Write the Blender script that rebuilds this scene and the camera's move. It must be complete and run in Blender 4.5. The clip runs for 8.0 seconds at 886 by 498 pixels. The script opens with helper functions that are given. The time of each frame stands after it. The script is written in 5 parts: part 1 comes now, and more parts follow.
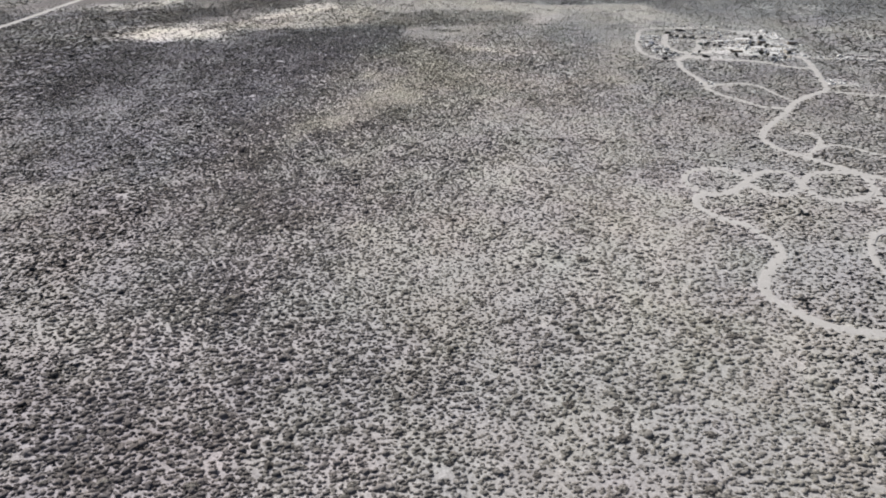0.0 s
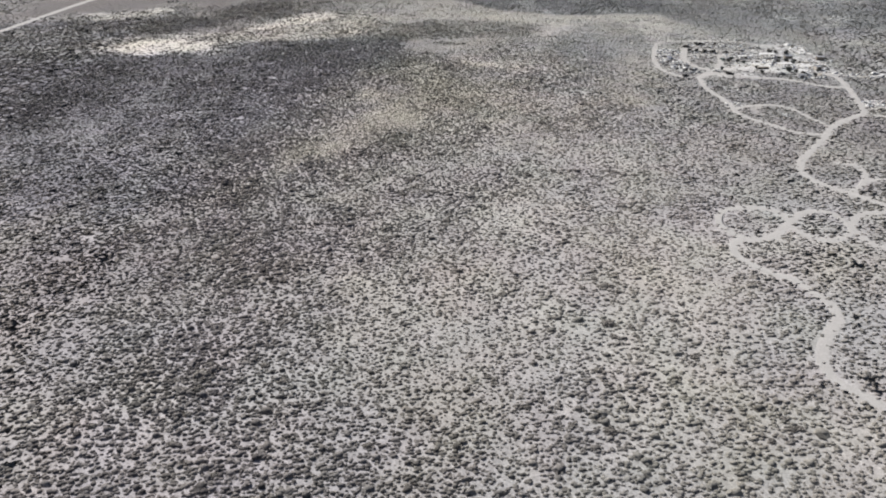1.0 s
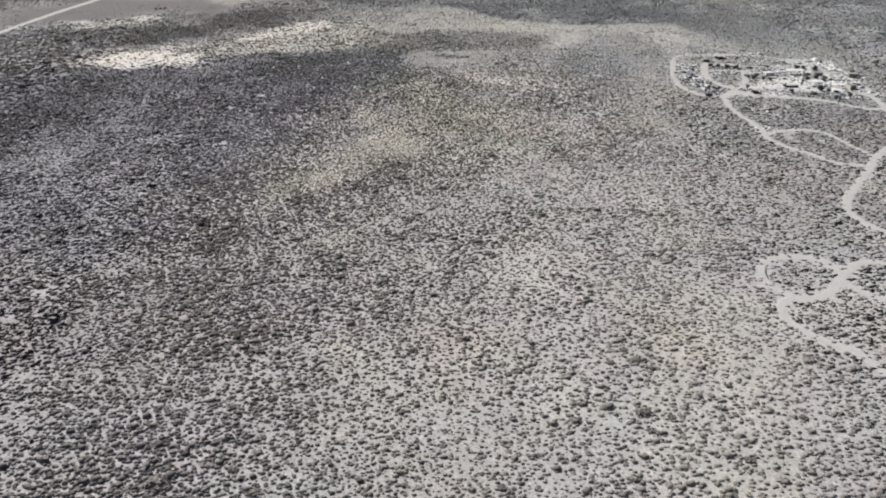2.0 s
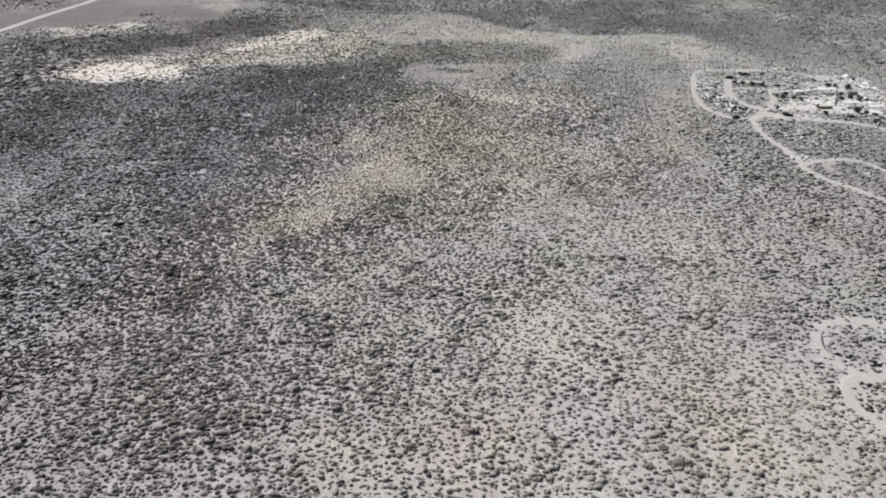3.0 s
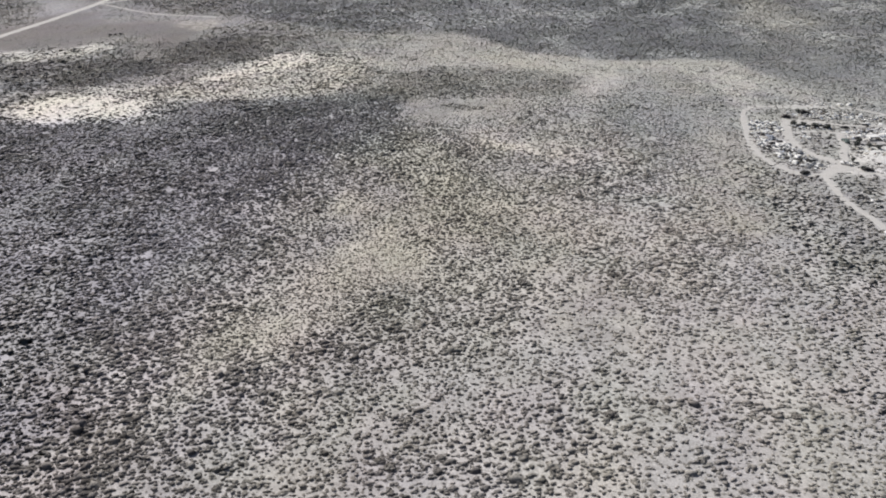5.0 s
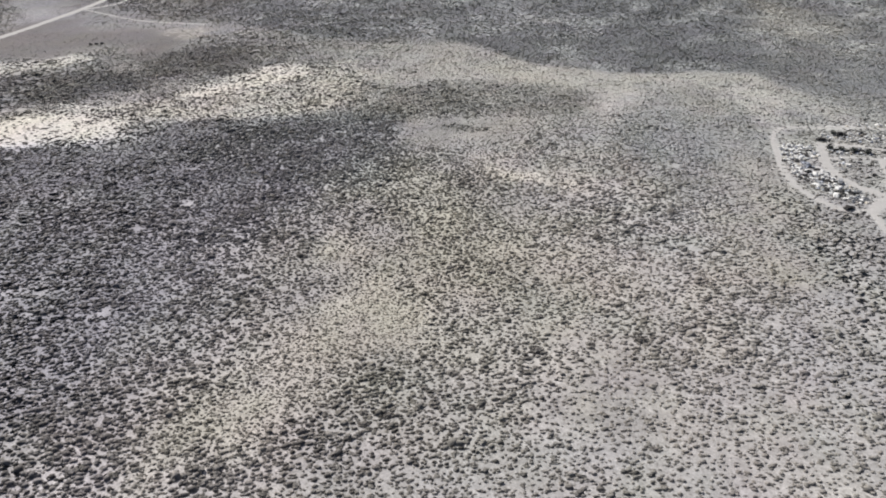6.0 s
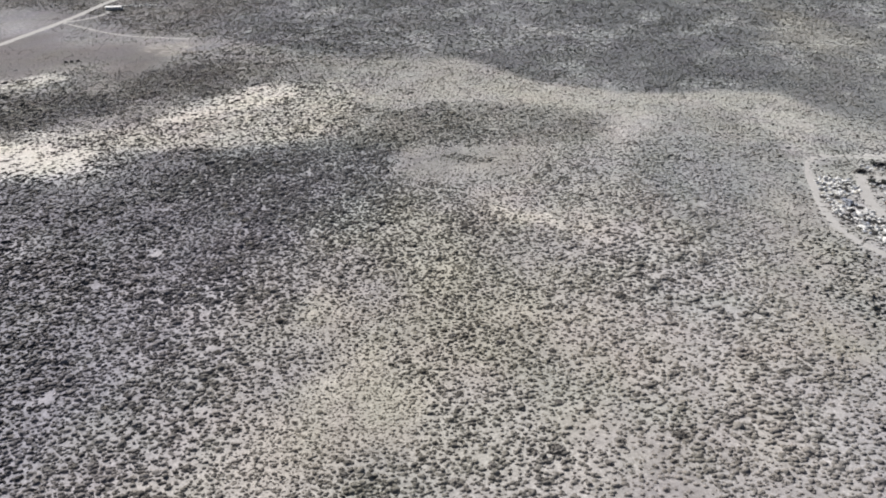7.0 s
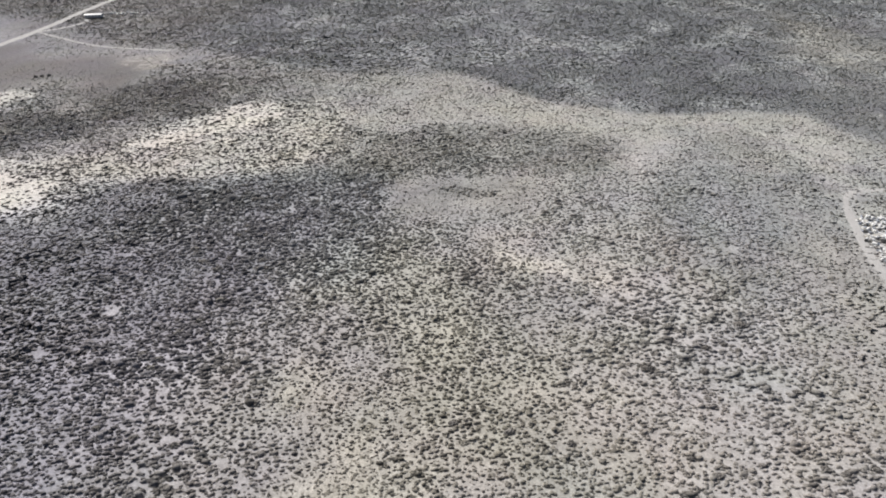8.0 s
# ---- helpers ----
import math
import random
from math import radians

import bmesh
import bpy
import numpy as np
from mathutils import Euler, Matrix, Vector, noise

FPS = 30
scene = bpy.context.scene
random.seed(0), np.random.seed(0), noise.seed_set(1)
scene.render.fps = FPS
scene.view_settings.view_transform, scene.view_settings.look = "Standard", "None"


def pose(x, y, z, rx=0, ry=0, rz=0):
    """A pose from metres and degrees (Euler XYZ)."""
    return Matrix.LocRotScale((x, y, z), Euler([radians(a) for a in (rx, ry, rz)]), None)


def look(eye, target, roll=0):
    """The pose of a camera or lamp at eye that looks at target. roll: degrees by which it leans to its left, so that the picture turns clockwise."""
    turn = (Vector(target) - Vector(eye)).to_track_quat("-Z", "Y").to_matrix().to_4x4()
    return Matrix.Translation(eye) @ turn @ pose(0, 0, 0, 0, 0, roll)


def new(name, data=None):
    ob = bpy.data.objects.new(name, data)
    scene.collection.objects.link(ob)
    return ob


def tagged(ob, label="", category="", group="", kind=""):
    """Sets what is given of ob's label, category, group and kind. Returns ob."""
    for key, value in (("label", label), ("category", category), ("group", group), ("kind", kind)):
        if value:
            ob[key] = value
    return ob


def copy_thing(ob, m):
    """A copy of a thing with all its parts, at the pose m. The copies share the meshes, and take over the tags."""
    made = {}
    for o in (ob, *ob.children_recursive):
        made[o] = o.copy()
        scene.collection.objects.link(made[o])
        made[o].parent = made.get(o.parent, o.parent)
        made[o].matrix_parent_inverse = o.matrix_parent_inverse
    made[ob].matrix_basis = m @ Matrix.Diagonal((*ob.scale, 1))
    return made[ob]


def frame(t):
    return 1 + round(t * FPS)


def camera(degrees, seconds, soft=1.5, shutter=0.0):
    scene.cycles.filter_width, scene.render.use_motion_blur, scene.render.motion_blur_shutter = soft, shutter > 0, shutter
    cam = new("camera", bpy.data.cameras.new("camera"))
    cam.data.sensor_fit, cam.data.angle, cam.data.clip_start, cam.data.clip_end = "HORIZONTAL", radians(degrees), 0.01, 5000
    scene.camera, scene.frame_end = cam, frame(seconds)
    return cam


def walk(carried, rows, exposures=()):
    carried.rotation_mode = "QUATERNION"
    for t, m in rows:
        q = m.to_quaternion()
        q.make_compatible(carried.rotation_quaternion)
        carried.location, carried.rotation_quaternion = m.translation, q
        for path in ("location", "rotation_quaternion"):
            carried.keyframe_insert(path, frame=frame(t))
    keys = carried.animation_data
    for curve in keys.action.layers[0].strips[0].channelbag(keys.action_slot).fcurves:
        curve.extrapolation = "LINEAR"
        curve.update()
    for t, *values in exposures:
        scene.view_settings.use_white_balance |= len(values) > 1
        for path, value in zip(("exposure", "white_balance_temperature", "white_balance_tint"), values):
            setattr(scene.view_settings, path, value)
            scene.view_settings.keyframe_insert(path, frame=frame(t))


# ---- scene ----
cam = camera(70, 8.0, soft=1.9)


PLAN = 1.5  # metres to one unit of the plan, in which places are given below


def drone(x, y, z, yaw, pitch, roll):
    x, y, z = x * PLAN, y * PLAN, z * PLAN
    a, b = radians(yaw), radians(pitch)
    ahead = Vector((-math.sin(a) * math.cos(b), math.cos(a) * math.cos(b), math.sin(b)))
    return look((x, y, z), Vector((x, y, z)) + ahead * 50, roll)


walk(cam, [
    (0.0, drone(0.00, 0.00, 81.04, -0.062, -32.825, -1.000)),
    (0.5, drone(-0.13, 11.21, 81.06, 0.073, -32.779, -1.009)),
    (1.0, drone(-0.31, 22.47, 80.87, 0.165, -32.716, -0.978)),
    (1.5, drone(-0.57, 34.19, 80.66, 0.192, -32.687, -0.959)),
    (3.0, drone(-1.60, 69.17, 80.04, 0.141, -32.791, -0.546)),
    (3.5, drone(-2.01, 80.73, 79.79, 0.179, -32.734, -0.583)),
    (4.0, drone(-2.38, 92.10, 79.69, 0.232, -32.692, -0.616)),
    (4.5, drone(-2.68, 103.01, 79.69, 0.293, -32.716, -0.677)),
    (6.0, drone(-2.24, 135.99, 79.43, 0.601, -33.056, -0.866)),
    (6.5, drone(-2.48, 147.29, 79.45, 0.589, -33.003, -1.037)),
    (7.0, drone(-2.58, 158.24, 79.42, 0.508, -32.897, -1.141)),
    (7.5, drone(-2.68, 169.08, 79.28, 0.342, -32.849, -1.078)),
    (8.0, drone(-2.81, 179.94, 79.04, 0.203, -32.864, -0.948)),
])

# ---- light: high sun ahead of the flight, clear sky ----
SUN_AZ, SUN_EL = math.atan2(-0.68, 0.73), radians(42)
world = bpy.data.worlds.new("sky")
scene.world = world
world.use_nodes = True
wn = world.node_tree
sky = wn.nodes.new("ShaderNodeTexSky")
sky.sky_type, sky.sun_disc = "NISHITA", False
sky.sun_elevation, sky.sun_rotation = SUN_EL, SUN_AZ
sky.dust_density, sky.air_density, sky.ozone_density = 4.0, 0.75, 0.8
wn.links.new(sky.outputs[0], wn.nodes["Background"].inputs[0])
wn.nodes["Background"].inputs[1].default_value = 0.062
sun = new("sun", bpy.data.lights.new("sun", "SUN"))
sun.data.energy, sun.data.angle, sun.data.color = 4.3, radians(0.6), (1.0, 0.983, 0.958)
toward = Vector((math.sin(SUN_AZ) * math.cos(SUN_EL), math.cos(SUN_AZ) * math.cos(SUN_EL), math.sin(SUN_EL)))
sun.matrix_world = look(toward * 500, (0, 0, 0))
scene.view_settings.exposure = 0.0


# ---- materials ----
def material(name, rough=0.9, metal=0.0):
    m = bpy.data.materials.new(name)
    m.use_nodes = True
    b = m.node_tree.nodes["Principled BSDF"]
    b.inputs["Roughness"].default_value, b.inputs["Metallic"].default_value = rough, metal
    b.inputs["Specular IOR Level"].default_value = 0.25
    return m, m.node_tree, b


def mixed(nt, fac, a, b, mode="MIX"):
    n = nt.nodes.new("ShaderNodeMix")
    n.data_type, n.blend_type = "RGBA", mode
    for sock, v in ((n.inputs[0], fac), (n.inputs[6], a), (n.inputs[7], b)):
        if isinstance(v, (int, float)):
            sock.default_value = v
        elif isinstance(v, tuple):
            sock.default_value = (*v, 1)
        else:
            nt.links.new(v, sock)
    return n.outputs[2]


def noise_of(nt, scale, detail=4.0, rough=0.6, lo=0.3, hi=0.7, vec=None):
    if vec is None:
        vec = nt.nodes.new("ShaderNodeTexCoord").outputs["Object"]
    n = nt.nodes.new("ShaderNodeTexNoise")
    n.inputs["Scale"].default_value, n.inputs["Detail"].default_value, n.inputs["Roughness"].default_value = scale, detail, rough
    nt.links.new(vec, n.inputs["Vector"])
    r = nt.nodes.new("ShaderNodeMapRange")
    r.inputs[1].default_value, r.inputs[2].default_value = lo, hi
    nt.links.new(n.outputs[0], r.inputs[0])
    return r.outputs[0]


def bumped(nt, b, height, strength, distance):
    n = nt.nodes.new("ShaderNodeBump")
    n.inputs["Strength"].default_value, n.inputs["Distance"].default_value = strength, distance
    nt.links.new(height, n.inputs["Height"])
    nt.links.new(n.outputs[0], b.inputs["Normal"])


def attr(nt, name):
    n = nt.nodes.new("ShaderNodeAttribute")
    n.attribute_name = name
    return n.outputs["Fac"]


def ragged(nt, value, scale, amount, steep=2.2):
    """A field broken up by noise, so that its patches have islands and torn rims."""
    n = nt.nodes.new("ShaderNodeMath")
    n.operation = "MULTIPLY_ADD"
    nt.links.new(noise_of(nt, scale, 5, 0.65, 0.25, 0.75), n.inputs[0])
    n.inputs[1].default_value = amount
    nt.links.new(value, n.inputs[2])
    r = nt.nodes.new("ShaderNodeMapRange")
    mid = (1 + amount) / 2
    r.inputs[1].default_value, r.inputs[2].default_value = mid - 0.5 / steep * (1 + amount) / 1.4, mid + 0.5 / steep * (1 + amount) / 1.4
    nt.links.new(n.outputs[0], r.inputs[0])
    gate = nt.nodes.new("ShaderNodeMath")
    gate.operation, gate.use_clamp = "MULTIPLY", True
    wide = nt.nodes.new("ShaderNodeMath")
    wide.operation, wide.use_clamp = "MULTIPLY", True
    nt.links.new(value, wide.inputs[0])
    wide.inputs[1].default_value = 4.0
    nt.links.new(r.outputs[0], gate.inputs[0])
    nt.links.new(wide.outputs[0], gate.inputs[1])
    return gate.outputs[0]


def cast(nt, col):
    """The slight casts of soil and plants: warm or cool, mauve or green; cool far-off ones also carry blue haze."""
    col = mixed(nt, 1.0, col, mixed(nt, attr(nt, "warm"), (0.935, 1.0, 1.055), (1.012, 1.0, 0.93)), "MULTIPLY")
    return mixed(nt, 1.0, col, mixed(nt, attr(nt, "mauve"), (0.988, 1.0, 0.985), (1.03, 0.97, 1.06)), "MULTIPLY")


def soil_material():
    m, nt, b = material("desert_soil", 0.95)
    col = mixed(nt, noise_of(nt, 0.07, 5), SOIL_A, SOIL_B)
    col = mixed(nt, ragged(nt, attr(nt, "duff_haze"), 0.34, 0.8, 1.5), col, SOIL_DUFF_HAZE)
    col = mixed(nt, attr(nt, "pale"), col, SOIL_PALE)
    col = mixed(nt, attr(nt, "plain"), col, SOIL_MAUVE)
    col = mixed(nt, ragged(nt, attr(nt, "sand"), 0.24, 1.0), col, SOIL_SAND)
    col = cast(nt, mixed(nt, attr(nt, "worn"), col, SOIL_WORN))
    col = mixed(nt, noise_of(nt, 0.33, 4, 0.6), mixed(nt, 1.0, col, (0.86, 0.855, 0.85), "MULTIPLY"), mixed(nt, 1.0, col, (1.10, 1.10, 1.10), "MULTIPLY"))
    col = mixed(nt, noise_of(nt, 0.9, 5, 0.7), mixed(nt, 1.0, col, (0.80, 0.79, 0.78), "MULTIPLY"), mixed(nt, 1.0, col, (1.12, 1.11, 1.10), "MULTIPLY"))
    # litter, seedlings and pebbles, finer than a bush
    col = mixed(nt, noise_of(nt, 1.5, 4, 0.65, 0.52, 0.70), col, mixed(nt, 1.0, col, (0.62, 0.61, 0.59), "MULTIPLY"))
    col = mixed(nt, noise_of(nt, 4.5, 3, 0.7, 0.36, 0.64), mixed(nt, 1.0, col, (0.80, 0.79, 0.78), "MULTIPLY"), mixed(nt, 1.0, col, (1.14, 1.14, 1.14), "MULTIPLY"))
    col = mixed(nt, noise_of(nt, 0.6, 3, 0.6, 0.60, 0.72), col, mixed(nt, 1.0, col, (1.26, 1.26, 1.26), "MULTIPLY"))
    nt.links.new(col, b.inputs["Base Color"])
    bumped(nt, b, noise_of(nt, 1.7, 6, 0.65, 0.0, 1.0), 0.5, 0.25)
    return m


SOIL_A, SOIL_B = (0.420, 0.411, 0.403), (0.498, 0.488, 0.478)
SOIL_DUFF_HAZE, SOIL_MAUVE = (0.220, 0.216, 0.223), (0.20, 0.188, 0.186)
SOIL_PALE = (0.60, 0.58, 0.55)
SOIL_SAND, SOIL_WORN = (0.76, 0.742, 0.710), (0.80, 0.78, 0.755)
SOIL = soil_material()


def track_material():
    m, nt, b = material("track_dust", 0.95)
    col = mixed(nt, noise_of(nt, 0.25, 4), (0.468, 0.456, 0.444), (0.543, 0.530, 0.517))
    col = mixed(nt, noise_of(nt, 2.5, 5, 0.7, 0.45, 0.75), col, (0.38, 0.36, 0.335))
    nt.links.new(col, b.inputs["Base Color"])
    bumped(nt, b, noise_of(nt, 3.0, 5, 0.6, 0.0, 1.0), 0.4, 0.1)
    return m


TRACK = track_material()


def foliage_material(name, a, b_, c):
    m, nt, b = material(name, 0.85)
    geo = nt.nodes.new("ShaderNodeNewGeometry")
    col = mixed(nt, attr(nt, "tint"), a, b_)
    col = mixed(nt, geo.outputs["Random Per Island"], col, mixed(nt, 0.55, col, c))
    col = cast(nt, col)
    col = mixed(nt, noise_of(nt, 3.6, 6, 0.75, 0.40, 0.60), mixed(nt, 1.0, col, (0.58, 0.57, 0.56), "MULTIPLY"), mixed(nt, 1.0, col, (1.20, 1.20, 1.20), "MULTIPLY"))
    nt.links.new(col, b.inputs["Base Color"])
    b.inputs["Specular IOR Level"].default_value = 0.1
    return m


SCRUB = foliage_material("scrub_leaves", (0.102, 0.095, 0.086), (0.312, 0.295, 0.268), (0.36, 0.342, 0.313))
LOW = foliage_material("low_scrub_leaves", (0.21, 0.197, 0.175), (0.30, 0.284, 0.256), (0.34, 0.322, 0.292))
TREE = foliage_material("tree_leaves", (0.10, 0.106, 0.096), (0.155, 0.162, 0.148), (0.20, 0.208, 0.190))


def plain(name, colour, rough=0.6, metal=0.0, wear=(0.3, 0.25, 0.2), amount=0.35, scale=3.0):
    m, nt, b = material(name, rough, metal)
    info = nt.nodes.new("ShaderNodeObjectInfo")
    col = mixed(nt, noise_of(nt, scale, 5, 0.7, 0.5, 0.85), colour, mixed(nt, amount, colour, wear))
    col = mixed(nt, info.outputs["Random"], mixed(nt, 1.0, col, (0.85, 0.85, 0.85), "MULTIPLY"), col)
    nt.links.new(col, b.inputs["Base Color"])
    bumped(nt, b, noise_of(nt, scale * 5, 3, 0.6, 0.0, 1.0), 0.15, 0.02)
    return m


WHITE = plain("white_paint", (0.84, 0.835, 0.82), 0.5, amount=0.25)
CREAM = plain("cream_plaster", (0.66, 0.62, 0.55), 0.9)
GREY = plain("grey_panel", (0.36, 0.37, 0.39), 0.6)
BLUE = plain("faded_blue_paint", (0.36, 0.39, 0.46), 0.5)
TEAL = plain("faded_green_paint", (0.12, 0.16, 0.15), 0.5)
RED = plain("faded_red_paint", (0.30, 0.19, 0.17), 0.6)
DARK = plain("dark_tarpaper", (0.035, 0.035, 0.037), 0.8)
RUBBER = plain("tyre_rubber", (0.025, 0.025, 0.026), 0.9)
GLASS = plain("dark_window_glass", (0.02, 0.022, 0.026), 0.12, amount=0.1)
RUST = plain("rusty_steel", (0.17, 0.095, 0.065), 0.8, 0.3, (0.28, 0.16, 0.09))
METAL = plain("galvanised_sheet", (0.55, 0.56, 0.58), 0.4, 0.75)
WOOD = plain("grey_weathered_wood", (0.27, 0.24, 0.205), 0.9)
BARK = plain("shrub_bark", (0.13, 0.11, 0.09), 0.95)


# ---- fields over the plan: height, soil, growth ----
GRID = np.random.RandomState(7).rand(64, 64)


def value_noise(x, y, size, shift=0.0):
    x, y = x / size + shift, y / size + shift * 1.7
    i, j = np.floor(x).astype(int), np.floor(y).astype(int)
    u, v = x - i, y - j
    u, v = u * u * (3 - 2 * u), v * v * (3 - 2 * v)
    a, b = GRID[i % 64, j % 64], GRID[(i + 1) % 64, j % 64]
    c, d = GRID[i % 64, (j + 1) % 64], GRID[(i + 1) % 64, (j + 1) % 64]
    return (a * (1 - u) + b * u) * (1 - v) + (c * (1 - u) + d * u) * v


def ground_z(x, y):
    """Height of the ground in metres, from metres: a plain with swells of half a metre."""
    return 0.9 * (value_noise(x, y, 70, 3.3) - 0.5) + 0.25 * (value_noise(x, y, 24, 9.1) - 0.5)


def spot(x, y, cx, cy, rx, ry, turn=0.0, edge=0.35):
    """1 inside an ellipse turned by degrees, falling off over its rim, with a ragged outline."""
    a = radians(turn)
    dx, dy = x - cx, y - cy
    u, v = (dx * math.cos(a) + dy * math.sin(a)) / rx, (-dx * math.sin(a) + dy * math.cos(a)) / ry
    r = np.sqrt(u * u + v * v)
    r = r + 0.55 * (value_noise(x, y, max(4.0, min(rx, ry) * 0.8), cx * 0.13) - 0.5) + 0.35 * (value_noise(x, y, max(2.0, min(rx, ry) * 0.25), cy * 0.11) - 0.5)
    k = np.clip((1 + edge - r) / (2 * edge), 0, 1)
    return k * k * (3 - 2 * k)


def far_band(x, y):
    """The dense scrub beyond the pale line across the plain."""
    front = np.interp(x, (-140, -119, -92, -58, -35, -8, 12, 26, 37, 50, 62, 77, 97, 113, 119, 124, 130, 140, 200), (490, 470, 457, 436, 432, 428, 422, 408, 396, 392, 387, 386, 386, 384, 377, 361, 345, 334, 326))
    wide = 13.0 - 8.5 * np.clip((x - 15) / 20, 0, 1) * np.clip((120 - x) / 10, 0, 1) + 12.0 * np.clip((x - 116) / 12, 0, 1)
    return np.clip((y - front - 7 * (value_noise(x, y, 14, 2.0) - 0.5)) / wide, 0, 1) * np.clip((x + 130) / 30, 0, 1)


def dusty_margin(x, y):
    """The pale, thinly grown belt along the near side of the dense scrub."""
    low = np.interp(x, (-75, -45, -35, -28, -18, -2, 19, 36, 49, 60, 70, 95, 104, 110, 118, 130), (408, 404, 384, 372, 374, 378, 378, 371, 364, 358, 367, 367, 358, 350, 337, 328)) + 6 * (value_noise(x, y, 9, 15.0) - 0.5)
    k = np.clip((y - low + 4) / 8, 0, 1) * np.clip((x + 75) / 25, 0, 1) * np.clip((150 - x) / 20, 0, 1)
    return k * (1 - far_band(x, y))


def bare_spots(x, y):
    return np.clip((value_noise(x, y, 4.2, 33.0) + 0.25 * value_noise(x, y, 1.6, 35.0) - 1.06) / 0.06, 0, 1)


def clearings(x, y):
    """Small bare patches of pale soil among the bushes."""
    best = np.zeros(x.shape)
    for cx, cy, r in ((-36, 64.5, 2.2), (-31, 66, 1.3), (21, 98, 2.0), (-62, 82, 1.4), (-30, 256.5, 1.5), (-36.5, 209, 1.5), (28, 311, 1.3), (-24, 239, 1.4), (-52, 259, 1.5), (26, 278, 1.4),
                      (-26, 227, 1.2), (-24, 240, 1.0), (-30, 258, 1.0), (-70, 281, 2.0), (42, 270, 1.6), (54, 257, 1.8), (-60, 244, 1.4), (-72, 236, 1.3)):
        reach = np.hypot(x - cx, 0.75 * (y - cy)) + 0.9 * (value_noise(x, y, 1.3, 57.0) - 0.5) * r
        best = np.maximum(best, np.clip(1.4 - reach / (0.8 * r), 0, 1))
    return best


def trails(x, y):
    """Faint single-file paths through the scrub."""
    best = np.zeros(x.shape)
    for path in (((34, 284), (38, 292), (42, 306), (45, 323), (51, 339), (59, 362)), ((-5, 290), (-5, 303), (-5, 311)), ((66, 260), (80, 272), (92, 281))):
        for (ax, ay), (bx, by) in zip(path, path[1:]):
            dx, dy = bx - ax, by - ay
            t = np.clip(((x - ax) * dx + (y - ay) * dy) / (dx * dx + dy * dy), 0, 1)
            best = np.maximum(best, np.clip(1.4 - np.hypot(x - ax - t * dx + 1.6 * (value_noise(x, y, 6, 61.0) - 0.5), y - ay - t * dy) / 0.9, 0, 1))
    return best


REGIONS = {}


def region(name, edge, *corners):
    """Names a stretch of the plain by its outline; edge: how far it fades at the rim."""
    REGIONS[name] = (edge, corners)


def inside(name, x, y):
    """1 within a named stretch, fading to 0 over its ragged rim."""
    edge, corners = REGIONS[name]
    px, py = [c[0] for c in corners], [c[1] for c in corners]
    out = np.zeros(x.shape)
    m = 3 * edge
    idx = np.nonzero((x > min(px) - m) & (x < max(px) + m) & (y > min(py) - m) & (y < max(py) + m))[0]
    if not len(idx):
        return out
    shift = px[0] * 0.17 + py[0] * 0.05
    u, v = x[idx], y[idx]
    big, fine = max(4.0, 2.2 * edge), max(1.6, 0.7 * edge)
    u, v = (u + 2.0 * edge * (value_noise(u, v, big, shift) - 0.5) + 0.9 * edge * (value_noise(u, v, fine, shift + 3) - 0.5),
            v + 2.0 * edge * (value_noise(u, v, big, shift + 9) - 0.5) + 0.9 * edge * (value_noise(u, v, fine, shift + 5) - 0.5))
    odd, near = np.zeros(len(idx), bool), np.full(len(idx), 1e9)
    for (ax, ay), (bx, by) in zip(corners, corners[1:] + corners[:1]):
        dx, dy = bx - ax, by - ay
        t = np.clip(((u - ax) * dx + (v - ay) * dy) / (dx * dx + dy * dy + 1e-9), 0, 1)
        near = np.minimum(near, np.hypot(u - ax - t * dx, v - ay - t * dy))
        if dy:
            odd ^= ((ay > v) != (by > v)) & (u < ax + dx * (v - ay) / dy)
    k = np.clip(0.5 + np.where(odd, near, -near) / (2 * edge), 0, 1)
    out[idx] = k * k * (3 - 2 * k)
    return out


# the far side
region("dome", 5, (-35, 349), (-28, 363), (-18, 371), (-2, 375), (19, 375), (36, 368), (49, 363), (49, 350), (40, 339), (25, 344), (15, 341), (3, 345), (-7, 343), (-18, 338), (-26, 341))
region("smooth", 7, (-18, 336), (-10, 341), (3, 343), (15, 340), (20, 328), (14, 316), (3, 314), (-9, 318), (-17, 326))
region("bush_line", 1.5, (-8, 330), (-1, 334), (13, 330), (12, 326), (-1, 328))
region("streak_flank", 4, (2, 314), (12, 312), (22, 302), (34, 292), (30, 286), (18, 292), (6, 302))
region("streak", 2.5, (8, 299), (14, 301), (23, 295), (31, 289), (29, 286), (21, 289), (15, 292))
region("pale_spur", 5, (51, 362), (68, 369), (64, 350), (53, 332), (47, 332))
region("pale_loop", 5, (112, 369), (117, 360), (115, 340), (101, 324), (99, 334), (102, 352))
region("olive_far", 14, (178, 518), (188, 484), (194, 464), (167, 418), (156, 432), (148, 466))
region("pale_far", 10, (-124, 552), (-60, 551), (-21, 513), (-54, 504), (-103, 531))
region("specks", 9, (37, 431), (58, 430), (60, 400), (44, 403))
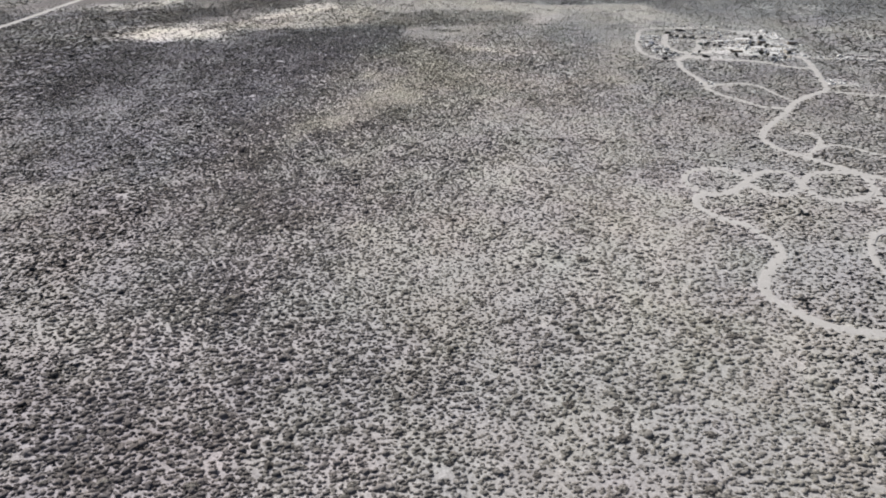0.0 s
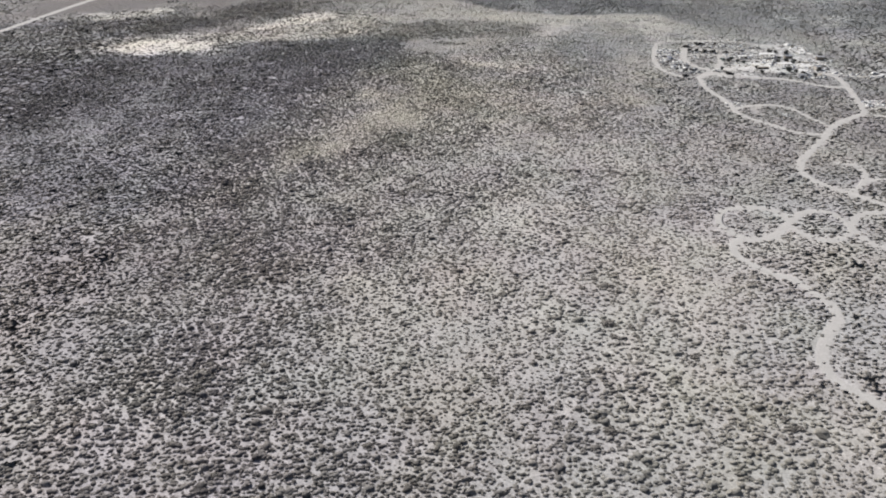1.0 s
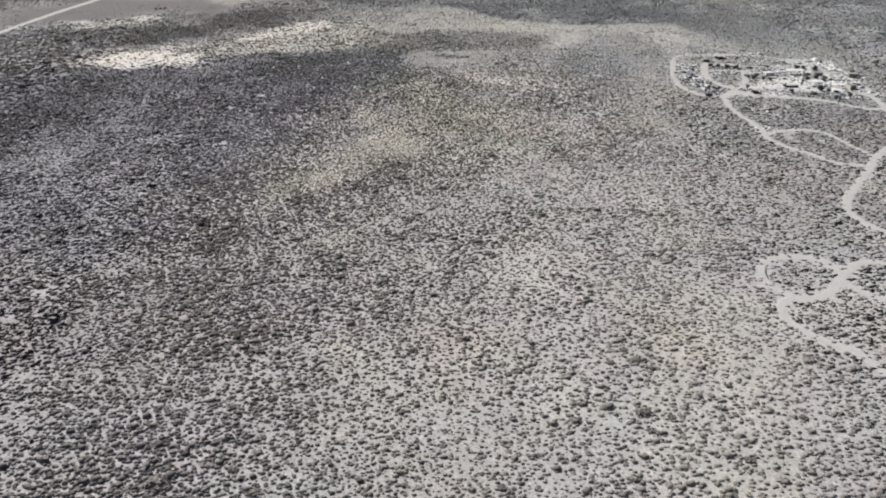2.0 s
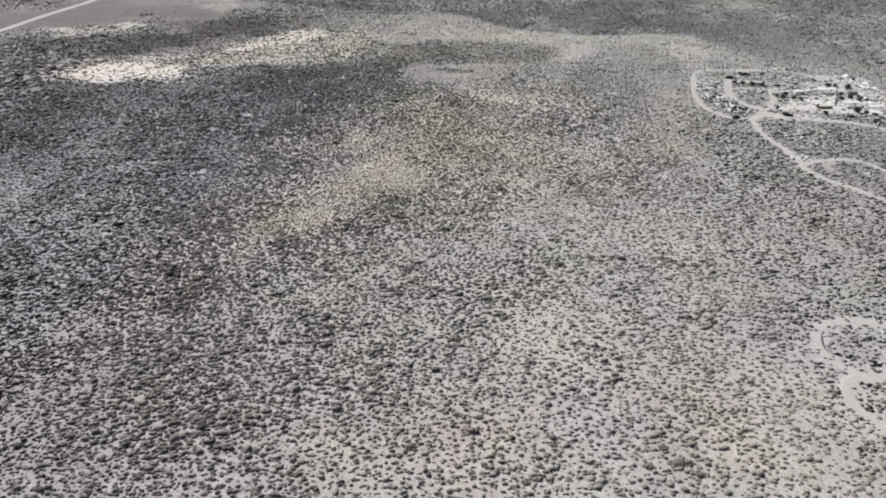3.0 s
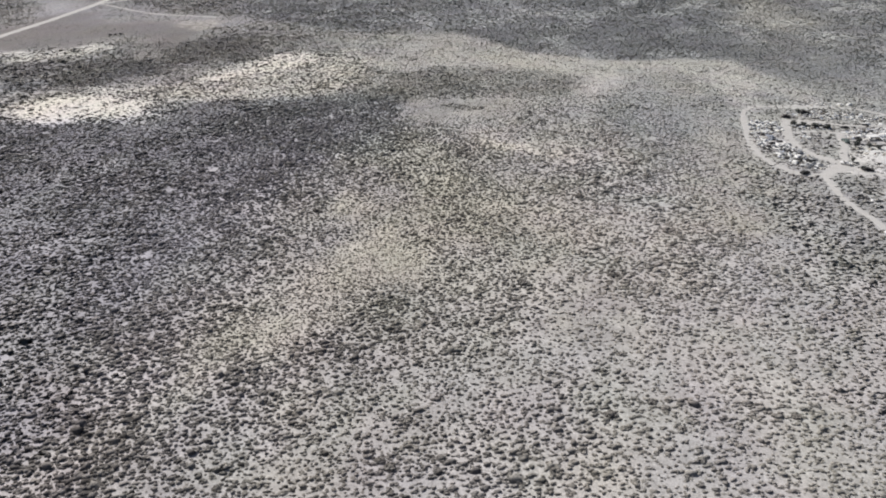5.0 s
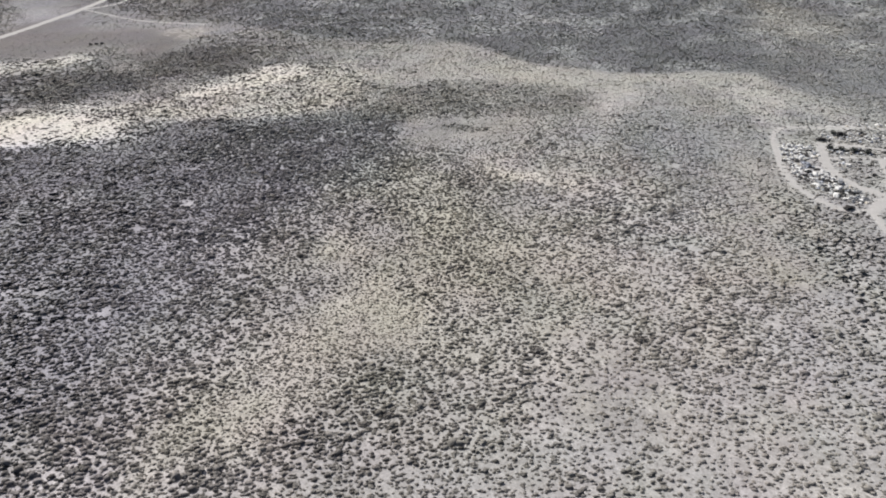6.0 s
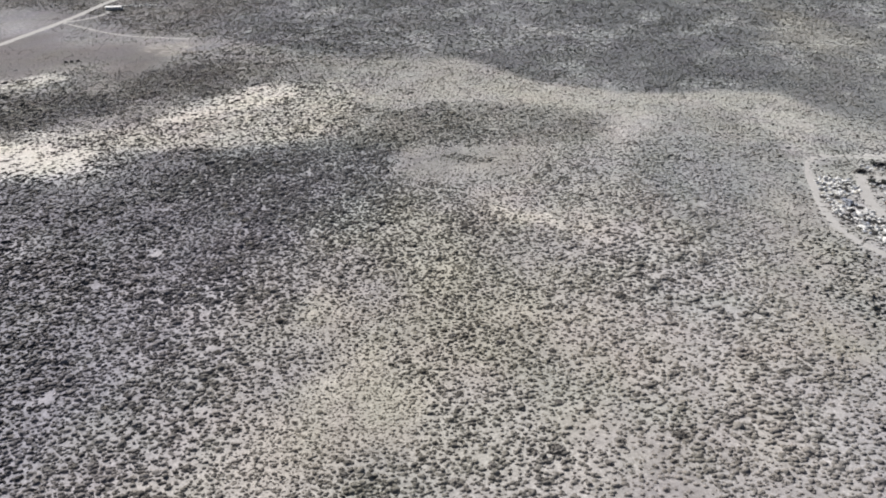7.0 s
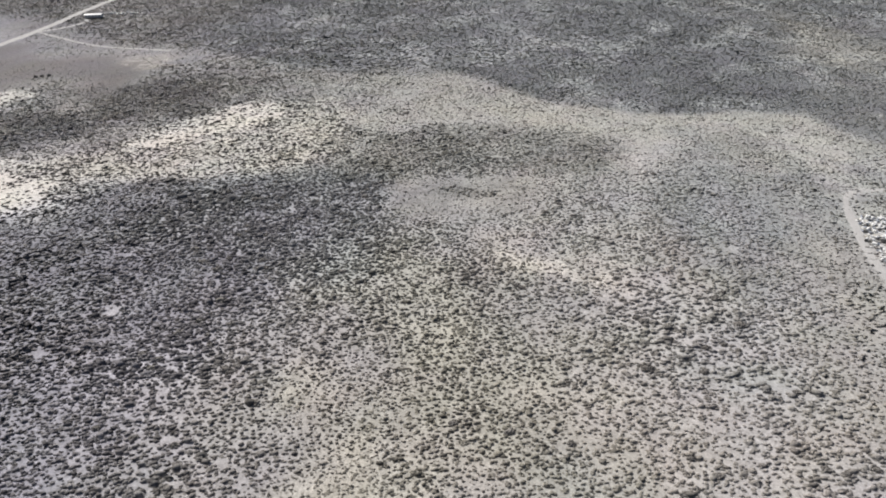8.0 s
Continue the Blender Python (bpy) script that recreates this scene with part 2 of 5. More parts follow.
# the sand
region("sand_near", 3, (-161, 338), (-154, 347), (-136, 348), (-122, 344), (-112, 338), (-106, 327), (-116, 321), (-136, 319), (-150, 322))
region("sand_ridge", 2.5, (-103, 367), (-99, 385), (-82, 391), (-76, 402), (-59, 399), (-56, 388), (-68, 379), (-83, 370), (-94, 362))
region("sand_scrap", 1.5, (-78, 367), (-73, 371), (-67, 367), (-68, 362))
region("sand_chip", 1.5, (-147, 358), (-139, 358), (-131, 355), (-130, 352), (-139, 354))
region("sand_belt", 6, (-168, 338), (-150, 352), (-119, 358), (-103, 368), (-74, 401), (-46, 402), (-30, 377), (-45, 351), (-74, 339), (-100, 336), (-102, 318), (-158, 320))
region("sand_west", 3, (-213, 410), (-176, 412), (-171, 421), (-158, 419), (-154, 411), (-165, 404), (-193, 393))
region("mauve_plain", 11, (-260, 435), (-225, 490), (-195, 484), (-135, 456), (-128, 430), (-140, 406), (-159, 421), (-192, 415), (-260, 400))
region("dark_wedge", 5, (-215, 388), (-179, 392), (-134, 391), (-122, 372), (-141, 361), (-195, 360))
region("dark_bank", 7, (-144, 424), (-105, 430), (-85, 400), (-110, 387), (-130, 393))
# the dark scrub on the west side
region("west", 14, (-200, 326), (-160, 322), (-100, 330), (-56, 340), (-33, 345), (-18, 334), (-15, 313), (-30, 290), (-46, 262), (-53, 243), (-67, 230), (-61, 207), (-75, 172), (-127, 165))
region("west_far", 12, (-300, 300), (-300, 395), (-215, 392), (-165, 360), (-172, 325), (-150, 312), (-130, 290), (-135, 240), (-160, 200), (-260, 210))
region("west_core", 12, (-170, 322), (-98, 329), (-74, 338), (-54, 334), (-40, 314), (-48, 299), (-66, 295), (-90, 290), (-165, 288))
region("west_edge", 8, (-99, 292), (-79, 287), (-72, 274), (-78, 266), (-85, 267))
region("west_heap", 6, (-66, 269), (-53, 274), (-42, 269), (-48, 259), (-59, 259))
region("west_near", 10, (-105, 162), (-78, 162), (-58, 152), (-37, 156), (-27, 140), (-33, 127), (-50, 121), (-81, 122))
region("west_glade", 4, (-68, 202), (-56, 202), (-51, 187), (-59, 186))
region("west_low", 6, (-85, 188), (-61, 187), (-55, 180), (-59, 171), (-75, 168))
# the middle
region("middle_light", 8, (-31, 296), (-14, 305), (-4, 293), (3, 278), (-6, 271), (-19, 273), (-29, 278))
region("strip", 5, (-51, 191), (-53, 203), (-48, 210), (-38, 218), (-29, 233), (-17, 246), (-7, 238), (-11, 225), (-25, 214), (-34, 202), (-43, 195), (-48, 185))
region("fine_north", 7, (-34, 248), (-13, 260), (16, 277), (29, 263), (16, 240), (-14, 230), (-25, 234))
region("fine_knot", 5, (-35, 266), (-21, 268), (-17, 252), (-23, 245), (-32, 250))
region("large_middle", 7, (-24, 253), (-12, 258), (4, 265), (17, 256), (16, 244), (6, 238), (-19, 237))
region("smooth_middle", 5, (15, 234), (26, 231), (32, 220), (34, 206), (31, 198), (24, 199), (16, 206), (12, 218))
region("dark_rim", 3, (26, 233), (34, 236), (39, 219), (36, 211), (33, 219))
region("bushy", 5, (-31, 209), (-20, 214), (-6, 210), (-2, 200), (-12, 193), (-27, 197))
region("olive", 8, (-71, 180), (-46, 182), (-27, 176), (-24, 156), (-43, 152), (-60, 157))
region("thin_near", 14, (-26, 137), (11, 165), (61, 166), (65, 134), (58, 99), (43, 103), (14, 108), (-10, 113))
region("belt", 8, (-56, 102), (-34, 105), (2, 104), (25, 100), (31, 89), (31, 78), (20, 76), (-8, 76), (-27, 74), (-43, 77))
region("start_west", 9, (-90, 84), (-43, 77), (-8, 74), (-6, 48), (-80, 48))
region("large_near", 7, (-73, 111), (-46, 112), (-22, 109), (-17, 97), (-67, 96))
# the east side
region("east_cool", 9, (60, 335), (74, 345), (92, 341), (89, 316), (78, 294), (68, 276), (59, 270), (52, 275), (51, 288), (51, 306))
region("east_large", 7, (36, 288), (52, 290), (52, 273), (65, 273), (60, 261), (52, 253), (44, 257), (37, 264), (32, 275))
region("east_fine", 7, (86, 310), (100, 305), (70, 240), (38, 236), (57, 255), (70, 276))
region("low_fine", 6, (18, 256), (35, 260), (43, 253), (36, 236), (20, 236), (17, 244))
region("east_dark", 10, (69, 214), (106, 214), (90, 186), (67, 179), (60, 191))
region("apron", 7, (-244, 510), (-240, 533), (-233, 553), (-193, 524), (-159, 486), (-118, 468), (-110, 453), (-142, 448), (-165, 455), (-199, 463), (-212, 460))
region("road_plain", 8, (-268, 548), (-252, 554), (-233, 553), (-215, 489), (-224, 478))
region("olive_scrap", 4, (-150, 465), (-126, 468), (-112, 450), (-124, 443), (-142, 452))
region("pale_east", 9, (30, 214), (64, 214), (70, 190), (66, 150), (60, 122), (44, 124), (40, 160), (28, 180))
region("loops", 16, (105, 160), (160, 170), (165, 255), (108, 262), (96, 230), (104, 200))

# of each stretch: chance of a bush, size, shade of the leaves, litter, pale soil, sand, warm or cool cast, mauve or green cast
COVER = dict(
    dome=(0.12, 1.14, -0.25, 0.40, 0, 0, 0.10, -0.15), smooth=(-0.26, 0.62, 0.25, 0.48, 0, 0, 0.20, 0), bush_line=(0.40, 1.7, -0.3, 0.2, 0, 0, 0, 0),
    streak_flank=(-0.12, 0.85, 0.1, 0, 0.25, 0.12, 0.1, 0), streak=(-0.30, 0.85, 0, 0, 0.4, 0.52, 0.2, 0), pale_spur=(-0.08, 0.85, 0.15, 0, 0.2, 0.16, 0.15, 0.1), pale_loop=(-0.10, 0.85, 0.1, 0, 0.25, 0.12, 0.1, 0.1),
    olive_far=(-0.10, 0.9, 0.2, -0.2, 0, 0.14, 0.55, -0.3), pale_far=(-0.15, 0.9, 0.1, -0.2, 0, 0.12, 0, 0), specks=(-0.10, 1.0, 0, 0, 0, 0.34, 0, 0),
    sand_near=(-0.44, 1.10, -0.3, -0.5, 0, 0.95, 0.2, 0), sand_ridge=(-0.38, 1.10, -0.3, -0.4, 0, 0.80, 0.2, 0), sand_scrap=(-0.4, 1.1, -0.2, 0, 0, 0.85, 0.2, 0),
    sand_chip=(-0.4, 1.1, -0.2, 0, 0, 0.95, 0.2, 0), sand_belt=(-0.28, 1.06, -0.20, -0.3, 0.25, 0.52, 0.25, 0), sand_west=(-0.25, 1.0, 0, -0.2, 0, 0.55, 0.1, 0),
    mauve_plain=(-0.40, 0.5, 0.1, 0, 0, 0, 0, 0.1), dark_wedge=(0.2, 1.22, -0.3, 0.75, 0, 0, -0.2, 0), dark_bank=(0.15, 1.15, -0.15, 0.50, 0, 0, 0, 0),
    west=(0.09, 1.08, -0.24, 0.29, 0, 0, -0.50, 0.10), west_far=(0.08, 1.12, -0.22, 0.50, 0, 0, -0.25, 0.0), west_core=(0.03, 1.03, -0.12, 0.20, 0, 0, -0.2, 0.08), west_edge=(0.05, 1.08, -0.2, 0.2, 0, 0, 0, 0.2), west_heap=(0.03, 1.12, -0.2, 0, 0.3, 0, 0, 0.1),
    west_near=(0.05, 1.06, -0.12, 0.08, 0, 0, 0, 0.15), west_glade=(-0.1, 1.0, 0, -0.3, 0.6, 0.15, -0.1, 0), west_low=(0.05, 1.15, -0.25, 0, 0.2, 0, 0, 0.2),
    middle_light=(-0.06, 0.95, 0, -0.2, 0.35, 0, 0.1, -0.3), strip=(0.04, 0.58, 0.10, 0.08, 0.25, 0, 0.22, -0.25), fine_north=(0.10, 0.84, -0.08, 0.12, 0, 0, 0.2, -0.1), fine_knot=(0.06, 0.8, -0.05, 0.08, 0.1, 0.05, 0.3, 0),
    large_middle=(0.02, 1.10, -0.10, 0.10, 0.05, 0, 0.1, 0), smooth_middle=(-0.20, 0.84, 0.20, 0.30, 0, 0, 0.25, 0), dark_rim=(0.08, 1.25, -0.2, 0, 0, 0, 0, 0), bushy=(0, 1.08, -0.2, 0, 0, 0, 0, 0),
    olive=(0.05, 1.03, -0.08, 0.12, 0, 0, 0, -0.15), thin_near=(-0.15, 0.90, 0.08, -0.2, 0.18, 0, 0.1, 0), belt=(0.05, 1.07, -0.12, 0.05, 0, 0, 0, 0), start_west=(0.06, 1.12, -0.20, 0.12, 0.05, 0, 0, 0.2), large_near=(0.02, 1.10, -0.10, 0, 0.25, 0, 0, 0),
    east_cool=(0.03, 1.05, -0.02, 0.28, 0.1, 0, -0.20, -0.15), east_large=(-0.14, 1.16, -0.05, 0, 0.40, 0, 0, 0), east_fine=(0.03, 0.84, 0.04, 0.14, 0.1, 0, 0.25, 0), low_fine=(-0.02, 0.78, 0.1, 0, 0.15, 0, 0.25, 0),
    pale_east=(-0.04, 0.86, 0.10, -0.15, 0.05, 0, 0.05, 0.05), east_dark=(0.0, 1.03, 0.0, 0.02, 0, 0, 0, 0.1), loops=(0.02, 1.0, -0.05, 0.32, 0, 0, -0.1, 0),
    apron=(-0.25, 0.62, 0.1, 0.3, 0, 0.03, -0.1, 0.1), road_plain=(-0.45, 0.5, 0.2, -0.2, 0, 0.12, -0.1, 0.1), olive_scrap=(-0.05, 0.8, 0.1, -0.1, 0, 0.22, 0.4, 0))


def cover(x, y):
    """What grows and lies at places of the plan: one array for each column of COVER, with the swells of the plain added
    and distance haze put into leaf and soil colour.
    """
    d = 0.86 + 0.12 * (value_noise(x, y, 26, 1.0) - 0.5) + 0.20 * (value_noise(x, y, 5, 4.0) - 0.5) + 0.16 * (value_noise(x, y, 2.6, 14.0) - 0.5)
    s = 1.0 + 0.18 * (value_noise(x, y, 30, 6.0) - 0.5) + 0.30 * (value_noise(x, y, 9, 12.0) - 0.5)
    # leaves turn paler with y: distance haze put into their colour
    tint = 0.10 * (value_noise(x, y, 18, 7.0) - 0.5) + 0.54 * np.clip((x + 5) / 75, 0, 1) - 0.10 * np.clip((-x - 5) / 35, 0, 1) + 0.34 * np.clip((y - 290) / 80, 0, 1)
    # litter, plus a darker soil with y that lowers contrast like haze
    duff_haze, sand = 0.18 * np.clip((-x - 25) / 35, 0, 1) + 0.12 * np.clip((y - 260) / 80, 0, 1) + 0.22 * np.clip((x - 45) / 40, 0, 1) * np.clip((y - 120) / 60, 0, 1), np.zeros(x.shape)
    pale = 0.10 + 0.35 * np.clip((value_noise(x, y, 17, 21.0) - 0.58) / 0.2, 0, 1) + 0.30 * np.clip((value_noise(x, y, 6, 23.0) - 0.62) / 0.2, 0, 1)
    warm = 0.50 + 0.36 * (value_noise(x, y, 22, 41.0) - 0.5) + 0.3 * (value_noise(x, y, 7, 43.0) - 0.5)
    mauve = 0.44 + 0.45 * (value_noise(x, y, 14, 45.0) - 0.5) + 0.5 * (value_noise(x, y, 5, 47.0) - 0.5)
    mauve = mauve + 0.30 * np.clip((-x - 5) / 40, 0, 1) * np.clip((330 - y) / 40, 0, 1) - 0.25 * np.clip((y - 300) / 50, 0, 1) * np.clip((x + 90) / 40, 0, 1)
    d, s = d + 0.04 * np.clip((-x - 10) / 30, 0, 1), s * (1 + 0.15 * np.clip((-x - 5) / 35, 0, 1) + 0.22 * np.clip((x - 8) / 25, 0, 1) * np.clip((320 - y) / 50, 0, 1) - 0.04 * np.clip(1 - np.abs(x + 12) / 26, 0, 1) * np.clip((y - 200) / 40, 0, 1))
    k = np.clip(1.4 - np.abs(x + 12) / 24, 0, 1) * np.clip((y - 190) / 40, 0, 1) * np.clip((330 - y) / 30, 0, 1)
    d, tint, warm, mauve = d + 0.07 * k, tint - 0.10 * k, warm + 0.15 * k, mauve - 0.18 * k
    d = d - 0.19 * np.clip((x - 5) / 25, 0, 1) * np.clip((320 - y) / 50, 0, 1)
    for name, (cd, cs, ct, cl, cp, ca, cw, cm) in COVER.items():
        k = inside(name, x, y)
        d, s, tint, duff_haze, pale = d + cd * k, s * (1 + (cs - 1) * k), tint + ct * k, duff_haze + cl * k, pale + cp * k
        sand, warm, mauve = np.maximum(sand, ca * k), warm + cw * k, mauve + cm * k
    k = dusty_margin(x, y)
    d, s, tint, pale, warm = d - 0.10 * k, s * (1 - 0.14 * k), tint + 0.12 * k, pale + 0.20 * k, warm + 0.1 * k
    sand = np.maximum(sand, 0.14 * k)
    warm, mauve = warm - 0.13 * np.clip((y - 220) / 60, 0, 1) * np.clip((x - 40) / 40, 0, 1), mauve - 0.12 * np.clip((y - 220) / 60, 0, 1) * np.clip((x - 40) / 40, 0, 1)
    k = trails(x, y)
    d, pale = d * (1 - 0.35 * k), pale + 0.2 * k
    k = far_band(x, y)
    east = np.clip((x - 120) / 20, 0, 1)
    d = d * (1 - k) + k * (0.90 + 0.25 * (value_noise(x, y, 30, 8.0) - 0.5) - 0.05 * east)
    s, tint, warm = s * (1 + (0.10 - 0.06 * east) * k), tint + (0.10 + 0.15 * east) * k, warm - (0.50 - 0.25 * east) * k
    duff_haze = duff_haze + k * (0.34 + 0.5 * value_noise(x, y, 24, 18.0)) * (1 - 0.3 * east)
    # soil beyond y 440 darkened to stand in for haze
    duff_haze = np.maximum(duff_haze, (0.45 + 0.6 * value_noise(x, y, 34, 19.0)) * np.clip((y - 440) / 40, 0, 1) * (1 - inside("mauve_plain", x, y)))
    pale = pale * (1 - 0.8 * k)
    sand = np.maximum(sand, 0.30 * k * np.clip((value_noise(x, y, 13, 71.0) - 0.45) / 0.3, 0, 1))
    s, d = s * (1 + 0.15 * np.clip(pale, 0, 1)), d * (1 - 0.9 * bare_spots(x, y))
    k = clearings(x, y)
    d, pale, duff_haze = d * (1 - k), np.maximum(pale, 0.9 * k), duff_haze * (1 - k)
    return np.clip(d, 0.03, 0.97), np.clip(s, 0.4, 1.7), tint, np.clip(duff_haze, 0, 1), np.clip(pale, 0, 1), sand, np.clip(warm, 0, 1), np.clip(mauve, 0, 1)


# ---- tracks: control points of their middle lines ----
def smooth_line(points, step=1.2):
    p = [Vector(q) for q in points]
    p = [2 * p[0] - p[1], *p, 2 * p[-1] - p[-2]]
    out = []
    for a, b, c, d in zip(p, p[1:], p[2:], p[3:]):
        n = max(2, int((c - b).length / step))
        for k in range(n):
            t = k / n
            out.append(0.5 * (2 * b + (c - a) * t + (2 * a - 5 * b + 4 * c - d) * t * t + (3 * b - a - 3 * c + d) * t ** 3))
    return np.array([tuple(q) for q in (*out, p[-2])])


ROADS = []


def road(width, *points):
    ROADS.append((smooth_line(points), width * 0.70))


road(2.9, (140, 90), (110, 90), (92, 91.5), (78.4, 93.9), (74.1, 96.2), (70.4, 100.3), (68.1, 104.1), (68.8, 109.0), (72.5, 114.7), (77.3, 119.7),
     (78.5, 125.2), (76.8, 129.6), (75.1, 133.7), (70.8, 137.2), (67.5, 142.0), (67.1, 146.2), (69.2, 149.6), (73.7, 150.7), (79.6, 152.2), (85.3, 157.7))
road(2.7, (86.0, 158.6), (85.6, 163.1), (81.7, 165.6), (76.5, 166.2), (71.4, 164.3), (68.7, 159.5), (69.0, 155.3), (71.2, 151.8), (73.0, 150.6))
road(2.4, (85.3, 157.7), (91.2, 162.8), (97.0, 163.3), (99.3, 159.6), (99.3, 154.7), (95.9, 150.9), (90.5, 149.4), (87.2, 152.0), (85.0, 156.6))
road(2.6, (99.5, 155.4), (103.6, 160.2), (108.6, 162.1), (115.0, 162.0), (118.6, 158.5), (118.0, 153.3), (113.5, 148.0), (108.3, 145.8), (102.3, 146.0), (99.9, 149.0), (99.4, 154.4))
road(3.0, (160, 140), (140, 150), (123.8, 157.2), (118.4, 161.0), (114.5, 165.6), (109.5, 172.0), (105.1, 177.1), (102.6, 183.2), (103.4, 189.5),
     (108.7, 196.9), (116.0, 204.7), (122.1, 211.5), (129.0, 219.7), (138.5, 226.5), (145.6, 231.1), (149.1, 240.9), (153.0, 252.9), (156.1, 265.1), (156.0, 272.0), (150, 279))
road(2.2, (117.5, 151.5), (115.2, 143.0), (112, 135), (107.8, 130.4), (103.6, 127.9), (99.6, 122.6), (97.3, 116.8), (97.0, 112.4), (101, 107), (110, 106))
road(2.2, (109.0, 172.8), (115.0, 177.9), (119.4, 184.3), (120.0, 189.7), (115, 192))
road(2.0, (116.1, 179.2), (122.7, 181.0), (127.7, 177.4), (132.6, 171.8), (150, 160))
road(2.6, (123.4, 213.1), (118.2, 213.9), (114.0, 215.8), (109.5, 221.9), (105.2, 227.0), (102.6, 233.5), (103.2, 240.0), (102.6, 248.4), (101.0, 258.2),
     (102.3, 268.4), (105.0, 274.5), (113.5, 278.2))
road(2.0, (103.5, 236.7), (110.1, 239.7), (116.8, 240.0), (122.1, 237.0), (125.0, 229.0), (127.7, 219.2))
road(2.2, (144.9, 229.9), (148.0, 228.5), (151.7, 227.6), (156.8, 225.5), (163.4, 223.3), (190, 216))
road(2.6, (104, 275), (111.5, 276.8), (117.4, 273.6), (125.0, 271.0), (132.5, 269.2), (139, 266), (145, 260), (150, 258), (154.2, 258.9))
road(2.8, (98.6, 319.2), (96.1, 310.8), (93.1, 301.1), (91.5, 293.2), (91.3, 287.1), (92.4, 282.3), (94.1, 278.3), (96.6, 274.8), (101, 273.6), (105, 274))
road(1.8, (98.6, 319.2), (101.7, 324.5), (107.3, 327.8), (118.5, 327.4), (130.0, 326.6), (140.4, 324.0), (148.1, 317.8), (158, 316.5))
road(3.8, (111, 314.5), (107.8, 307), (105.6, 299.6), (105.2, 292.5), (107.0, 287), (110.3, 283.0), (112.4, 280.5), (106, 276))
road(1.8, (107.2, 303.5), (113, 304.8), (118.0, 304.0), (123.5, 302.3), (128.4, 297.5), (135.2, 294.5), (146, 292))
road(3.0, (122.6, 302.3), (118.6, 292.1), (113.2, 281.6))
road(1.6, (112, 314), (120, 312.5), (128, 309.5), (140, 309), (150, 311), (158, 308), (163, 300), (158, 285))
road(2.4, (154, 275.5), (165.9, 271.1), (176.2, 272.2), (181.1, 270.2), (200, 260))
road(5.2, (-262, 250), (-246, 310), (-237, 356), (-226, 425), (-216, 475), (-210.5, 505), (-207.6, 528.8), (-206.2, 557.8), (-202.5, 596), (-196, 700), (-190, 900))
road(1.5, (-207, 510), (-195.7, 502.6), (-173.2, 487.8), (-156.3, 480.4), (-127.3, 473.5))
road(2.6, (-209.6, 510.0), (-199.5, 518.6), (-193.3, 530.3), (-196, 538))


def road_distance(x, y):
    """Distance from the nearest track's edge (negative on it)."""
    best = np.full(x.shape, 99.0)
    for line, width in ROADS:
        near = (x > line[:, 0].min() - 8) & (x < line[:, 0].max() + 8) & (y > line[:, 1].min() - 8) & (y < line[:, 1].max() + 8)
        idx = np.nonzero(near)[0]
        if not len(idx):
            continue
        px, py, b = x[idx], y[idx], np.full(len(idx), 99.0)
        for q in line[::2]:
            b = np.minimum(b, np.hypot(px - q[0], py - q[1]))
        best[idx] = np.minimum(best[idx], b - width / 2)
    return best


def yard(x, y):
    """Bare trodden ground inside the homestead."""
    return np.maximum.reduce([spot(x, y, 137, 287, 14, 8.5, 0), 0.9 * spot(x, y, 148, 282, 12, 9), 0.7 * spot(x, y, 146, 303, 14, 8),
                              0.8 * spot(x, y, 118, 275, 13, 3.2, -15), 0.8 * spot(x, y, 155, 311, 8, 5), 0.5 * spot(x, y, 116, 313, 6, 2, -10),
                              0.2 * spot(x, y, 100, 298, 5, 15, 14), 0.9 * spot(x, y, 128, 285, 12, 6), 0.6 * spot(x, y, 154, 290, 8, 10), 0.7 * spot(x, y, 104.5, 240, 3, 2.5),
                              0.6 * spot(x, y, 155, 239, 6, 4), 0.8 * spot(x, y, 123, 327, 6, 2), 0.6 * spot(x, y, 151, 317, 7, 3)])


# ---- ground: one sheet to the horizon ----
def raw_mesh(name, verts, faces, mats):
    """A mesh from arrays; faces is (n, 3) or (n, 4)."""
    me = bpy.data.meshes.new(name)
    n, k = faces.shape
    me.vertices.add(len(verts))
    me.vertices.foreach_set("co", np.ascontiguousarray(verts, dtype=np.float32).ravel())
    me.loops.add(n * k)
    me.loops.foreach_set("vertex_index", np.ascontiguousarray(faces, dtype=np.int32).ravel())
    me.polygons.add(n)
    me.polygons.foreach_set("loop_start", np.arange(0, n * k, k, dtype=np.int32))
    me.update(calc_edges=True)
    me.validate()
    for m in mats:
        me.materials.append(m)
    return me


def add_field(me, name, values):
    a = me.attributes.new(name, "FLOAT", "POINT")
    a.data.foreach_set("value", np.ascontiguousarray(values, dtype=np.float32))


